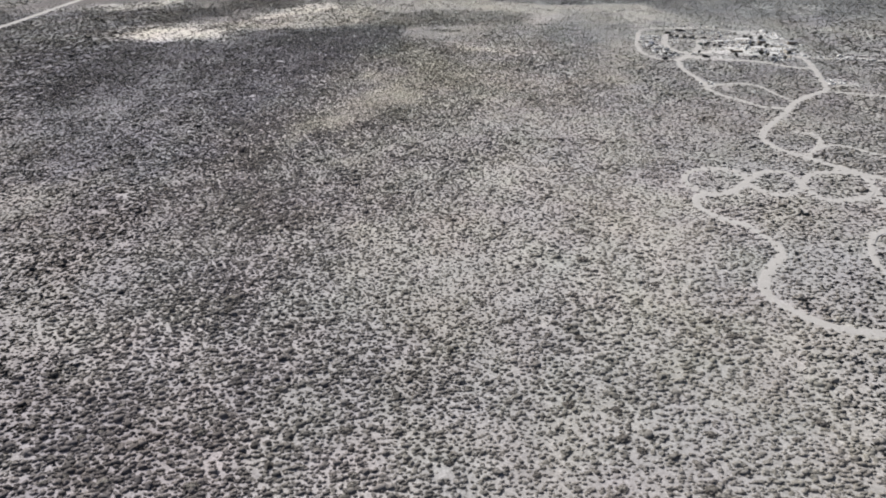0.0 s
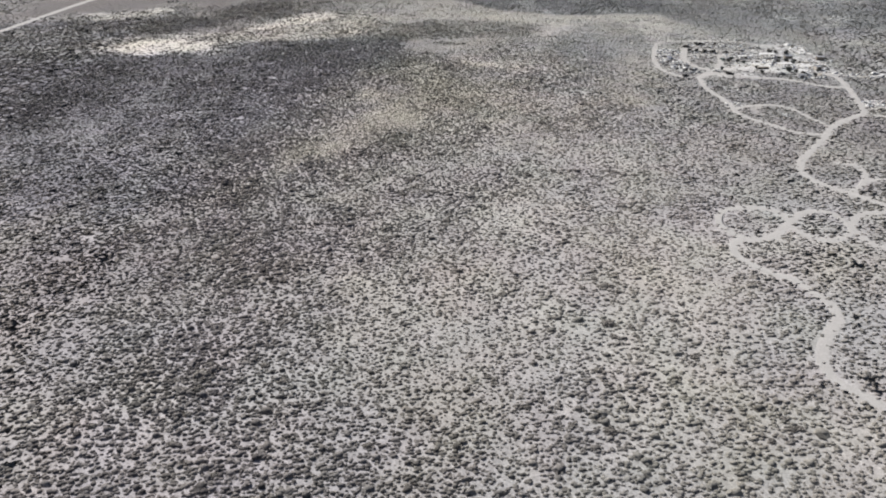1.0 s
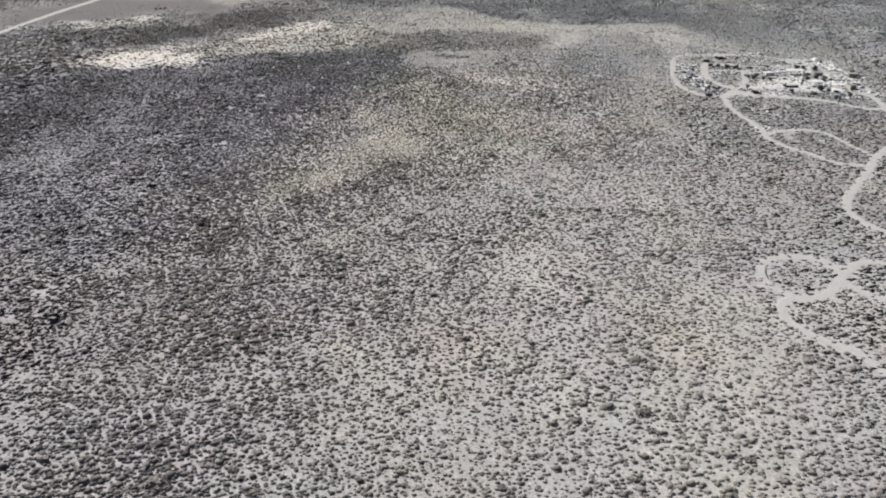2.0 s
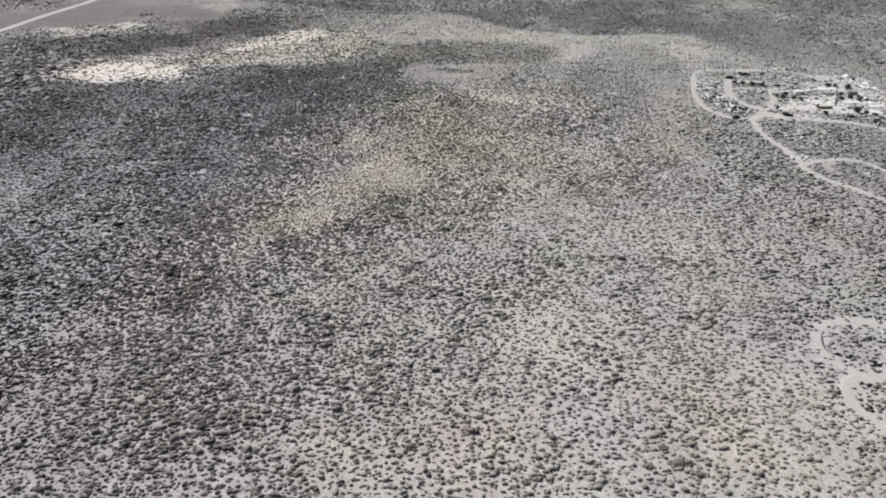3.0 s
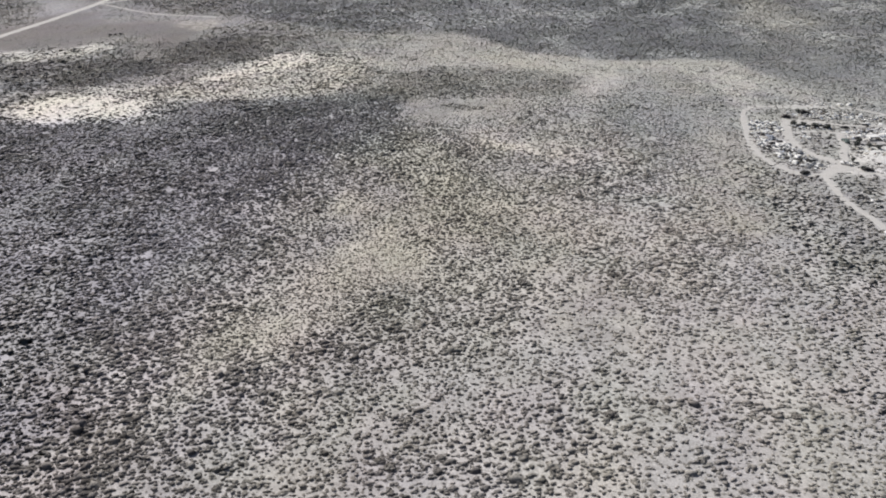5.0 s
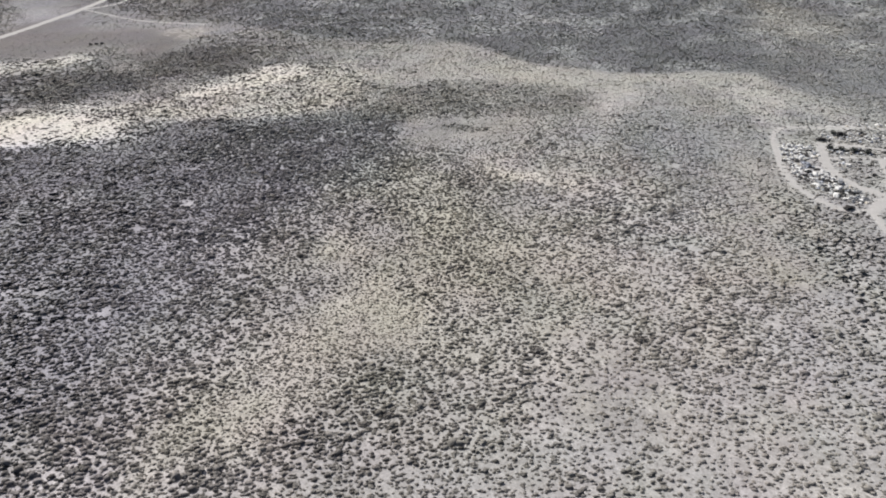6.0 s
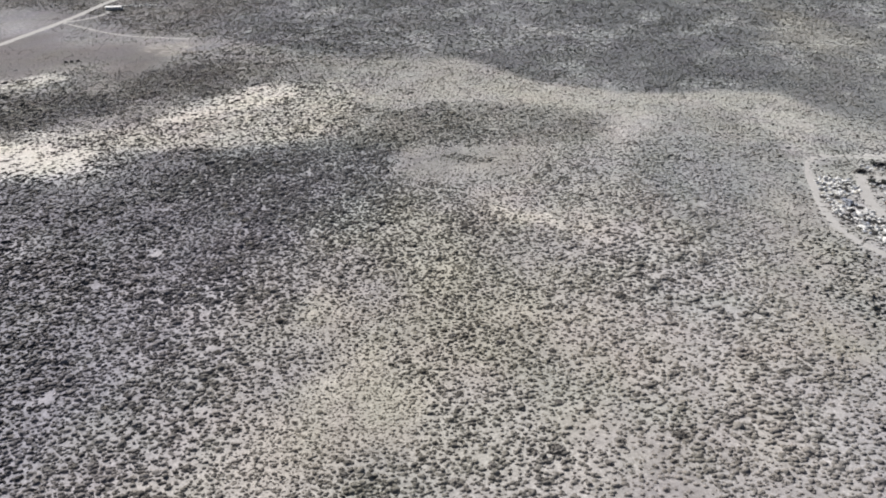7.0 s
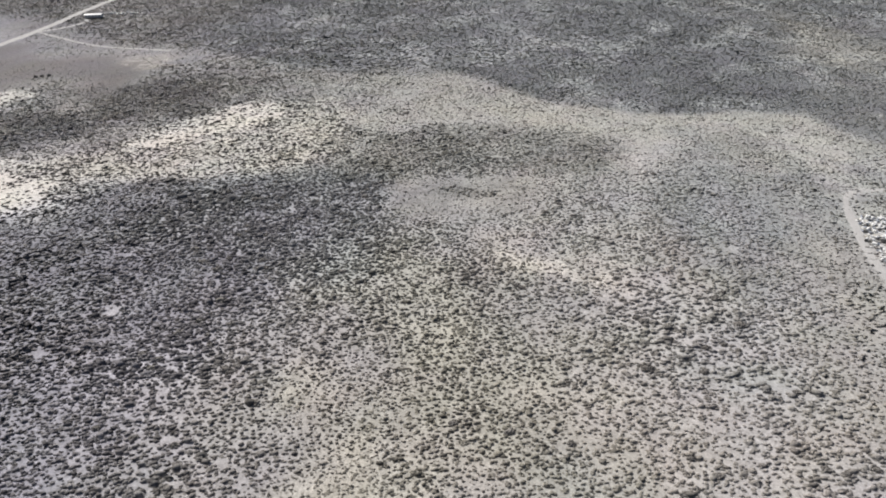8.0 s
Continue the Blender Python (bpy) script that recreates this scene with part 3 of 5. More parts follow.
def build_ground():
    def axis(lo, hi, step):
        inner = np.arange(lo, hi + step / 2, step)
        grow = step * np.cumsum(1.32 ** np.arange(1, 26))
        return np.concatenate([(lo - grow)[::-1], inner, hi + grow])
    xs, ys = axis(-300, 280, 2.5), axis(30, 640, 2.5)
    gx, gy = np.meshgrid(xs, ys)
    x, y = gx.ravel(), gy.ravel()
    wx, wy = x * PLAN, y * PLAN
    nx = len(xs)
    i = (np.arange(len(ys) - 1)[:, None] * nx + np.arange(nx - 1)[None]).ravel()
    faces = np.stack([i, i + 1, i + nx + 1, i + nx], 1)
    me = raw_mesh("ground", np.stack([wx, wy, ground_z(wx, wy)], 1), faces, [SOIL])
    me.shade_smooth()
    _, _, _, duff_haze, pale, sand, warm, mauve = cover(x, y)
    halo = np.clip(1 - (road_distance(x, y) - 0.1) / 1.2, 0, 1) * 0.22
    add_field(me, "sand", sand), add_field(me, "duff_haze", duff_haze * (1 - sand)), add_field(me, "plain", inside("mauve_plain", x, y) * (1 - sand))
    add_field(me, "pale", np.maximum(pale, 0.55 * bare_spots(x, y)) * np.clip((420 - y) / 40, 0, 1))
    add_field(me, "warm", warm), add_field(me, "mauve", mauve)
    add_field(me, "worn", np.maximum(halo, 0.84 * yard(x, y)))
    tagged(new("ground", me), "pale grey-brown sandy desert soil with lighter sand patches", "ground", kind="structure")


build_ground()


def build_road(number, line, width):
    t = np.gradient(line, axis=0)
    t /= np.linalg.norm(t, axis=1)[:, None] + 1e-9
    side = np.stack([-t[:, 1], t[:, 0]], 1)
    # rim buried in the soil, two shallow wheel ruts
    cols = [(-1.28, -0.06), (-0.96, 0.025), (-0.55, 0.015), (0.0, 0.04), (0.55, 0.015), (0.96, 0.025), (1.28, -0.06)]
    rng = np.random.RandomState(100 + number)
    verts = []
    for k, (u, h) in enumerate(cols):
        wob = 1 + (0.50 * (value_noise(line[:, 0], line[:, 1], 3.0, (k // 2) * 3.7 + number) - 0.5) + 0.12 * (rng.rand(len(line)) - 0.5) if k in (0, 1, 5, 6) else 0)
        p = line + side * (u * width / 2 * wob)[:, None] if not isinstance(wob, int) else line + side * (u * width / 2)
        p = p * PLAN
        verts.append(np.stack([p[:, 0], p[:, 1], ground_z(p[:, 0], p[:, 1]) + h + 0.004 * (number % 5)], 1))
    n = len(line)
    i = (np.arange(len(cols) - 1)[:, None] * n + np.arange(n - 1)[None]).ravel()
    me = raw_mesh("road", np.concatenate(verts), np.stack([i, i + 1, i + n + 1, i + n], 1), [TRACK])
    me.shade_smooth()
    tagged(new("road_%d" % (number + 1), me), "pale dusty dirt track worn through desert scrub", "dirt track", kind="structure")


for number, (line, width) in enumerate(ROADS):
    build_road(number, line, width)


# ---- scrub ----
def bush_template(rng, sides, rings, sprays, spread, wide=1.0, apex=True):
    """A lumpy low mound with leaf sprays that break its outline, radius about 1: (verts, triangles)."""
    verts, tris = [], []
    lean = Vector((rng.uniform(-0.2, 0.2), rng.uniform(-0.2, 0.2), 0))
    for k in range(rings):
        e = radians(78 * k / rings)
        for j in range(sides):
            a = 2 * math.pi * (j + 0.5 * k) / sides + rng.uniform(-0.3, 0.3)
            r = wide * rng.uniform(0.52, 0.98)
            verts.append(Vector((math.cos(a) * math.cos(e) * r, math.sin(a) * math.cos(e) * r, math.sin(e) * rng.uniform(0.75, 1.15))) + lean * (k / rings))
    for k in range(rings - 1):
        for j in range(sides):
            a, b, c, d = k * sides + j, k * sides + (j + 1) % sides, (k + 1) * sides + (j + 1) % sides, (k + 1) * sides + j
            tris += [(a, b, c), (a, c, d)]
    last = (rings - 1) * sides
    if apex:
        verts.append(lean + Vector((0, 0, rng.uniform(0.85, 1.1) + (0.3 if rings == 1 else 0.0))))
        tris += [(last + j, last + (j + 1) % sides, len(verts) - 1) for j in range(sides)]
    else:
        tris += [(last, last + j, last + j + 1) for j in range(1, sides - 1)]
    for _ in range(sprays):
        a, e = rng.uniform(0, 2 * math.pi), math.asin(rng.uniform(0.05, 0.95))
        n = Vector((math.cos(a) * math.cos(e), math.sin(a) * math.cos(e), math.sin(e)))
        c = n * rng.uniform(0.8, 1.05)
        n = (n + Vector(rng.normal(0, 0.5, 3))).normalized()
        u = Matrix.Rotation(rng.uniform(0, 6.28), 3, n) @ n.orthogonal().normalized()
        v = n.cross(u)
        w = spread * rng.uniform(0.7, 1.3)
        k = len(verts)
        for p, q in ((1, 0), (0.1, 0.62), (-0.9, 0.1), (-0.05, -0.66)):
            verts.append(c + u * (p * w) + v * (q * w * rng.uniform(0.8, 1.3)) + n * rng.uniform(-0.12, 0.12))
        tris += [(k, k + 1, k + 2), (k, k + 2, k + 3)]
    v = np.array([tuple(p) for p in verts])
    v[:, 2] = np.maximum(v[:, 2], 0.0)
    return v, np.array(tris)


def view_half(y):
    """Half the width of the stretch of the plain that the flight looks at."""
    return np.minimum(65 + np.maximum(y - 57, -10) * 0.55, 274) + 17


def even_odds(shape, rng, rounds=8):
    """Odds from 0 to 1 on a lattice whose neighbours differ: bushes kept by them stand apart, as plants that share water do."""
    fy, fx = np.meshgrid(np.fft.fftfreq(shape[0]), np.fft.fftfreq(shape[1]), indexing="ij")
    high = 1 - np.exp(-(fx * fx + fy * fy) / (2 * 0.16 ** 2))
    odds = rng.rand(*shape)
    for _ in range(rounds):
        odds = np.fft.ifft2(np.fft.fft2(odds - 0.5) * high).real
        rank = np.empty(odds.size)
        rank[np.argsort(odds, axis=None)] = np.arange(odds.size)
        odds = (rank / odds.size).reshape(shape)
    return odds


def scatter_scrub():
    rng = np.random.RandomState(21)
    step = 0.80
    gx, gy = np.meshgrid(np.arange(-312, 306, step), np.arange(24, 616, step * 0.9))
    gx = gx + 0.5 * step * (np.arange(len(gx)) % 2)[:, None]
    x = (gx + rng.uniform(-0.40, 0.40, gx.shape)).ravel()
    y = (gy + rng.uniform(-0.36, 0.36, gy.shape)).ravel()
    odds = even_odds(gx.shape, rng).ravel()
    half = view_half(y)
    keep = np.maximum.reduce([np.abs(x) - half, 36 - y, y - 606]) / 14 + rng.rand(len(x)) < 1.0
    x, y, odds = x[keep], y[keep], odds[keep]
    d, s, tint, _, _, _, warm, mauve = cover(x, y)
    tint = np.clip(tint + np.where(rng.rand(len(x)) < 0.32, rng.uniform(0.6, 1.0, len(x)), rng.uniform(0.1, 0.55, len(x))), 0, 1)
    big = rng.rand(len(x)) < 0.025
    size = np.clip(np.exp(rng.normal(-0.92, 0.31, len(x))), 0.17, 0.95) * s * np.where(big, 1.4, 1.0)
    tint = np.where(big, 0.6 * tint, tint)
    clear = road_distance(x, y)
    keep = (odds < d) & (clear > 0.66 * size) & (rng.rand(len(x)) > 0.86 * yard(x, y))
    # far out, where bushes run together, fewer and wider ones
    out = (x < -158) | (x > 178) | (y > 440)
    keep &= ~out | (rng.rand(len(x)) < 0.50)
    size = np.where(out, size * 1.3, size)
    return x[keep], y[keep], size[keep], tint[keep], warm[keep], mauve[keep], rng


def scrub_object(name, x, y, size, tint, casts, shapes, rng, mat, label, tall=1.0):
    x, y, size = x * PLAN, y * PLAN, size * PLAN
    pick = rng.randint(len(shapes), size=len(x))
    # flatter far out: less shadow, for the low contrast of haze
    ang, squash = rng.uniform(0, 6.283, len(x)), tall * rng.uniform(0.44, 0.74, len(x)) * (1 - 0.2 * np.clip((y / PLAN - 320) / 60, 0, 1))
    z, stretch = ground_z(x, y) - 0.03, rng.uniform(1.0, 1.4, len(x))
    allv, allt, alli, base = [], [], [], 0
    for k, (v, t) in enumerate(shapes):
        i = np.nonzero(pick == k)[0]
        c, s_ = np.cos(ang[i])[:, None], np.sin(ang[i])[:, None]
        r, wide = size[i][:, None], stretch[i][:, None]
        px = x[i][:, None] + r * wide * (c * v[:, 0] - s_ * v[:, 1])
        py = y[i][:, None] + r / wide * (s_ * v[:, 0] + c * v[:, 1])
        pz = z[i][:, None] + r * squash[i][:, None] * v[:, 2]
        allv.append(np.stack([px, py, pz], -1).reshape(-1, 3))
        allt.append((t[None] + (np.arange(len(i)) * len(v))[:, None, None] + base).reshape(-1, 3))
        alli.append(np.repeat(i, len(v)))
        base += len(i) * len(v)
    me = raw_mesh(name, np.concatenate(allv), np.concatenate(allt), [mat])
    alli = np.concatenate(alli)
    add_field(me, "tint", tint[alli]), add_field(me, "warm", casts[0][alli]), add_field(me, "mauve", casts[1][alli])
    return tagged(new(name, me), label, "shrubs", kind="stuff")


def build_scrub():
    x, y, size, tint, warm, mauve, rng = scatter_scrub()
    shape_rng = np.random.RandomState(5)
    near_shapes = [bush_template(shape_rng, 5, 2, 1, 0.5) for _ in range(14)]
    far_shapes = [bush_template(shape_rng, 3, 2, 0, 0.55, 1.32, False) for _ in range(24)]
    low_shapes = [bush_template(shape_rng, 4, 1, 1, 0.5) for _ in range(12)]
    gap = np.hypot(np.maximum(np.abs(x) - 20, 0), np.maximum(np.maximum(50 - y, y - 300), 0))
    near = gap + 26 * (rng.rand(len(x)) - 0.5) < 53
    # bushes away from the flight get paler leaves, haze painted into the tint
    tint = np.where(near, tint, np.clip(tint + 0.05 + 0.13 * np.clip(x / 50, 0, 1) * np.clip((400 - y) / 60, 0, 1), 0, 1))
    low = size < 0.27
    tall = near & (size > 0.64) & (np.abs(x) < 62)
    chosen = np.nonzero(tall)[0]
    chosen = chosen[rng.permutation(len(chosen))[:280]]
    solo = np.zeros(len(x), bool)
    solo[chosen] = True
    a = near & ~low & ~solo
    scrub_object("scrub", x[a], y[a], size[a], tint[a], (warm[a], mauve[a]), near_shapes, rng, SCRUB, "grey-green desert bushes scattered over pale soil", 1 - 0.22 * np.clip((x[a] - 5) / 40, 0, 1))
    far = ~near & ~low & ((y > 388) | (x > 172) | (x < -150))
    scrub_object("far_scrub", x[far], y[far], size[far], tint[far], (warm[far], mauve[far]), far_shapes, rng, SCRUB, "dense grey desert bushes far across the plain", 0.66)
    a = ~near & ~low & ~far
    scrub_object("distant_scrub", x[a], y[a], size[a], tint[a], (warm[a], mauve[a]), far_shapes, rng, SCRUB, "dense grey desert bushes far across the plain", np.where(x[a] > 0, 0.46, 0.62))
    scrub_object("low_scrub", x[low], y[low], size[low], tint[low], (warm[low], mauve[low]), low_shapes, rng, LOW, "small dry olive-grey tufts between the larger bushes")
    # pale dry tufts on the soil between the bushes, where the flight passes nearest
    gx, gy = np.meshgrid(np.arange(-70, 70, 1.15), np.arange(40, 320, 1.1))
    ox, oy = (gx + rng.uniform(-0.55, 0.55, gx.shape)).ravel(), (gy + rng.uniform(-0.55, 0.55, gy.shape)).ravel()
    a = (rng.rand(len(ox)) < 0.55 * value_noise(ox, oy, 7, 51.0) + 0.15) & (road_distance(ox, oy) > 0.4)
    ox, oy = ox[a], oy[a]
    _, _, _, _, _, _, ow, om = cover(ox, oy)
    scrub_object("dry_tufts", ox, oy, np.clip(rng.normal(0.42, 0.13, len(ox)), 0.16, 0.8), rng.rand(len(ox)), (ow, om), low_shapes, rng, LOW, "pale dry tufts between the desert bushes")
    # a close cover of tufts along the fine strip
    gx, gy = np.meshgrid(np.arange(-75, 30, 0.72), np.arange(180, 320, 0.70))
    ox, oy = (gx + rng.uniform(-0.28, 0.28, gx.shape)).ravel(), (gy + rng.uniform(-0.28, 0.28, gy.shape)).ravel()
    a = rng.rand(len(ox)) < 0.8 * inside("strip", ox, oy)
    ox, oy = ox[a], oy[a]
    _, _, _, _, _, _, warm, mauve = cover(ox, oy)
    scrub_object("tufts", ox, oy, np.clip(rng.normal(0.30, 0.06, len(ox)), 0.16, 0.45), 0.7 * rng.rand(len(ox)), (warm, mauve), low_shapes, rng, SCRUB, "close cover of small dry olive tufts on pale soil")
    # the scrub goes on all round, outside the stretch that the flight looks at
    gx, gy = np.meshgrid(np.arange(-345, 335, 2.75), np.arange(-80, 700, 2.65))
    ox, oy = (gx + rng.uniform(-1.5, 1.5, gx.shape)).ravel(), (gy + rng.uniform(-1.5, 1.5, gy.shape)).ravel()
    half = view_half(oy)
    edge = np.maximum.reduce([np.abs(ox) - half, 36 - oy, oy - 606]) / 14 + rng.rand(len(ox))
    od, osz, _, _, _, _, warm, mauve = cover(ox, oy)
    a = (edge > 0.9) & (road_distance(ox, oy) > 0.8) & (rng.rand(len(ox)) < od)
    ox, oy, osz, warm, mauve = ox[a], oy[a], osz[a], warm[a], mauve[a]
    osize = np.clip(np.exp(rng.normal(-0.25, 0.34, len(ox))), 0.3, 1.3) * osz
    tiny_shapes = [bush_template(shape_rng, 4, 1, 0, 0.5, 1.2) for _ in range(12)]
    scrub_object("outer_scrub", ox, oy, osize, rng.rand(len(ox)), (warm, mauve), tiny_shapes, rng, SCRUB, "grey desert bushes spreading on over the plain")
    # the large bushes, one by one
    kinds = []
    for k in range(6):
        v, t = bush_template(shape_rng, 8, 3, 56, 0.30)
        me = raw_mesh("desert_bush", v * (1, 1, 0.55), t, [SCRUB])
        add_field(me, "tint", np.full(len(v), 0.15 + 0.12 * k)), add_field(me, "warm", np.full(len(v), 0.6)), add_field(me, "mauve", np.full(len(v), 0.5))
        ob = new("desert_bush", me)
        bm = bmesh.new()
        for j in range(7):
            b = 2 * math.pi * j / 7 + k
            bmesh.ops.create_cone(bm, segments=4, radius1=0.035, radius2=0.012, depth=0.75, cap_ends=False,
                                  matrix=Matrix.Rotation(b, 4, "Z") @ Matrix.Rotation(radians(28 + 5 * (j % 4)), 4, "Y") @ Matrix.Translation((0, 0, 0.34)))
        st = bpy.data.meshes.new("stem_cluster")
        bm.to_mesh(st), bm.free()
        st.materials.append(BARK)
        so = new("stem_cluster", st)
        so.parent = ob
        tagged(ob, "large rounded grey-green desert bush on pale soil", "bush", "large desert bushes")
        kinds.append([ob, False])
    for n, i in enumerate(chosen):
        ob, used = kinds[n % 6]
        wx, wy = x[i:i + 1] * PLAN, y[i:i + 1] * PLAN
        m = pose(wx[0], wy[0], ground_z(wx, wy)[0] - 0.02, 0, 0, rng.uniform(-25, 25) + 180 * (n % 2))
        r = float(size[i]) * PLAN
        if not used:
            ob.matrix_basis = m
            ob.scale = (r * 1.15, r * 0.88, r)
            kinds[n % 6][1] = True
        else:
            c = copy_thing(ob, m)
            c.scale = (r * 1.15, r * 0.88, r)


build_scrub()


# ---- things: helpers ----
def on_ground(x, y, z=0.0, turn=0.0, rx=0.0, ry=0.0):
    """A pose on the ground at a place of the plan."""
    x, y = x * PLAN, y * PLAN
    return pose(x, y, float(ground_z(np.array([x]), np.array([y]))[0]) + z, rx, ry, turn)


def box(bm, cx, cy, z0, sx, sy, sz, bevel=0.0, m=None):
    mat = (m or Matrix()) @ Matrix.Translation((cx, cy, z0 + sz / 2)) @ Matrix.Diagonal((sx, sy, sz, 1))
    out = bmesh.ops.create_cube(bm, size=1, matrix=mat)
    if bevel:
        edges = list({e for v in out["verts"] for e in v.link_edges})
        bmesh.ops.bevel(bm, geom=edges, offset=bevel, segments=1, affect="EDGES")
    return out["verts"]


def cyl(bm, p, q, r, r2=None, segments=10):
    p, q = Vector(p), Vector(q)
    m = Matrix.Translation((p + q) / 2) @ (q - p).to_track_quat("Z", "Y").to_matrix().to_4x4()
    bmesh.ops.create_cone(bm, cap_ends=True, segments=segments, radius1=r, radius2=r if r2 is None else r2, depth=(q - p).length, matrix=m)


def part(name, bm, mat, parent=None, label=""):
    me = bpy.data.meshes.new(name)
    bm.to_mesh(me)
    bm.free()
    me.materials.append(mat)
    ob = new(name, me)
    ob.parent = parent
    return tagged(ob, label)


def boxed(name, mat, parent, *boxes, label=""):
    bm = bmesh.new()
    for b in boxes:
        box(bm, *b)
    return part(name, bm, mat, parent, label)


def root(name, m, label, category, group=""):
    ob = new(name)
    ob.empty_display_size = 0.3
    ob.matrix_basis = m
    return tagged(ob, label, category, group)


# ---- the homestead's buildings and vehicles ----
def car(m, paint, label, group="parked cars", pickup=False, wheels=True):
    ob = root("pickup_truck" if pickup else "car", m, label, "pickup" if pickup else "car", group)
    bm = bmesh.new()
    box(bm, 0, 0, 0.38, 4.3, 1.74, 0.52, 0.12)
    if pickup:
        box(bm, -1.25, 0.78, 0.85, 1.7, 0.10, 0.35, 0.02), box(bm, -1.25, -0.78, 0.85, 1.7, 0.10, 0.35, 0.02), box(bm, -2.05, 0, 0.85, 0.10, 1.6, 0.35, 0.02)
    part("body", bm, paint, ob)
    bm = bmesh.new()
    x0, x1 = (-0.35, 1.0) if pickup else (-1.75, 0.75)
    vs = box(bm, (x0 + x1) / 2, 0, 0.88, x1 - x0, 1.56, 0.56)
    for v in vs:
        if v.co.z > 1.2:
            v.co.x += 0.35 if v.co.x < (x0 + x1) / 2 else -0.5
            v.co.y *= 0.86
    bmesh.ops.bevel(bm, geom=bm.edges[:], offset=0.05, segments=1, affect="EDGES")
    cabin = part("cabin", bm, paint, ob)
    bm = bmesh.new()
    for v in box(bm, x1 - 0.22, 0, 0.96, 0.06, 1.25, 0.40):
        v.co.x += 0.20 if v.co.z < 1.1 else -0.20
    part("windscreen", bm, GLASS, cabin)
    for s in (1, -1):
        boxed("side_window", GLASS, cabin, ((x0 + x1) / 2 - 0.05, s * 0.735, 0.98, (x1 - x0) * 0.55, 0.08, 0.30))
        boxed("headlight", WHITE, ob, (2.14, s * 0.6, 0.62, 0.05, 0.32, 0.16, 0.02))
    if wheels:
        for sx in (1.35, -1.35):
            for s in (1, -1):
                bm = bmesh.new()
                cyl(bm, (sx, s * 0.70, 0.33), (sx, s * 0.90, 0.33), 0.33, segments=12)
                w = part("wheel", bm, RUBBER, ob)
                bm = bmesh.new()
                cyl(bm, (sx, s * 0.88, 0.33), (sx, s * 0.915, 0.33), 0.18, segments=10)
                part("rim", bm, METAL, w)
    return ob


def trailer(m, length, paint, label, trim=GREY, group=""):
    """A box caravan on two wheels with windows, door and roof vent."""
    ob = root("caravan", m, label, "caravan", group)
    boxed("body", paint, ob, (0, 0, 0.55, length, 1.9, 1.5, 0.14))
    boxed("roof", WHITE, ob, (0, 0, 2.05, length - 0.3, 1.7, 0.08, 0.03))
    boxed("roof_vent", trim, ob, (0.6, 0, 2.13, 0.5, 0.5, 0.16, 0.04))
    boxed("stripe", trim, ob, (0, -0.958, 0.85, length - 0.5, 0.014, 0.16), (0, 0.958, 0.85, length - 0.5, 0.014, 0.16))
    for k in range(max(2, int(length / 2.2))):
        x = -length / 2 + (k + 0.6) * length / max(2, int(length / 2.2))
        for s in (1, -1):
            boxed("window", GLASS, ob, (x, s * 0.955, 1.25, 0.75, 0.03, 0.45))
    boxed("door", CREAM, ob, (length / 2 - 0.9, -0.965, 0.6, 0.58, 0.035, 1.38))
    boxed("drawbar", RUST, ob, (length / 2 + 0.6, 0.0, 0.42, 1.3, 0.10, 0.10))
    for s in (1, -1):
        bm = bmesh.new()
        cyl(bm, (0, s * 0.80, 0.33), (0, s * 0.985, 0.33), 0.33, segments=12)
        part("wheel", bm, RUBBER, ob)
    boxed("prop_stand", RUST, ob, (length / 2 - 0.4, 0, -0.05, 0.12, 0.12, 0.65), (-length / 2 + 0.4, 0, -0.05, 0.12, 0.12, 0.65))
    return ob


def shed(m, w, d, h, wall, roof, label, door=True):
    ob = root("shed", m, label, "shed")
    t = 0.08
    boxed("back_wall", wall, ob, (0, d / 2 - t / 2, 0, w, t, h))
    boxed("side_wall", wall, ob, (w / 2 - t / 2, 0, 0, t, d - 2 * t - 0.01, h))
    boxed("side_wall", wall, ob, (-w / 2 + t / 2, 0, 0, t, d - 2 * t - 0.01, h))
    boxed("front_wall", wall, ob, (-w * 0.32, -d / 2 + t / 2, 0, w * 0.36, t, h), (w * 0.32, -d / 2 + t / 2, 0, w * 0.36, t, h), (0, -d / 2 + t / 2, h - 0.3, w * 0.28, t, 0.3))
    if door:
        boxed("door", WOOD, ob, (0, -d / 2 + 0.02, 0.03, w * 0.27, 0.04, h - 0.36))
    n = max(4, int(w / 0.7))
    for k in range(n):
        x = -w / 2 - 0.15 + (k + 0.5) * (w + 0.3) / n
        bm = bmesh.new()
        for j in range(4):
            xx = x + (j - 1.5) * (w + 0.3) / n / 4
            box(bm, xx, 0, h + 0.01 + 0.03 * (j % 2), (w + 0.3) / n / 4 + 0.01, d + 0.4, 0.025)
        part("roof_sheet", bm, roof, ob)
    return ob


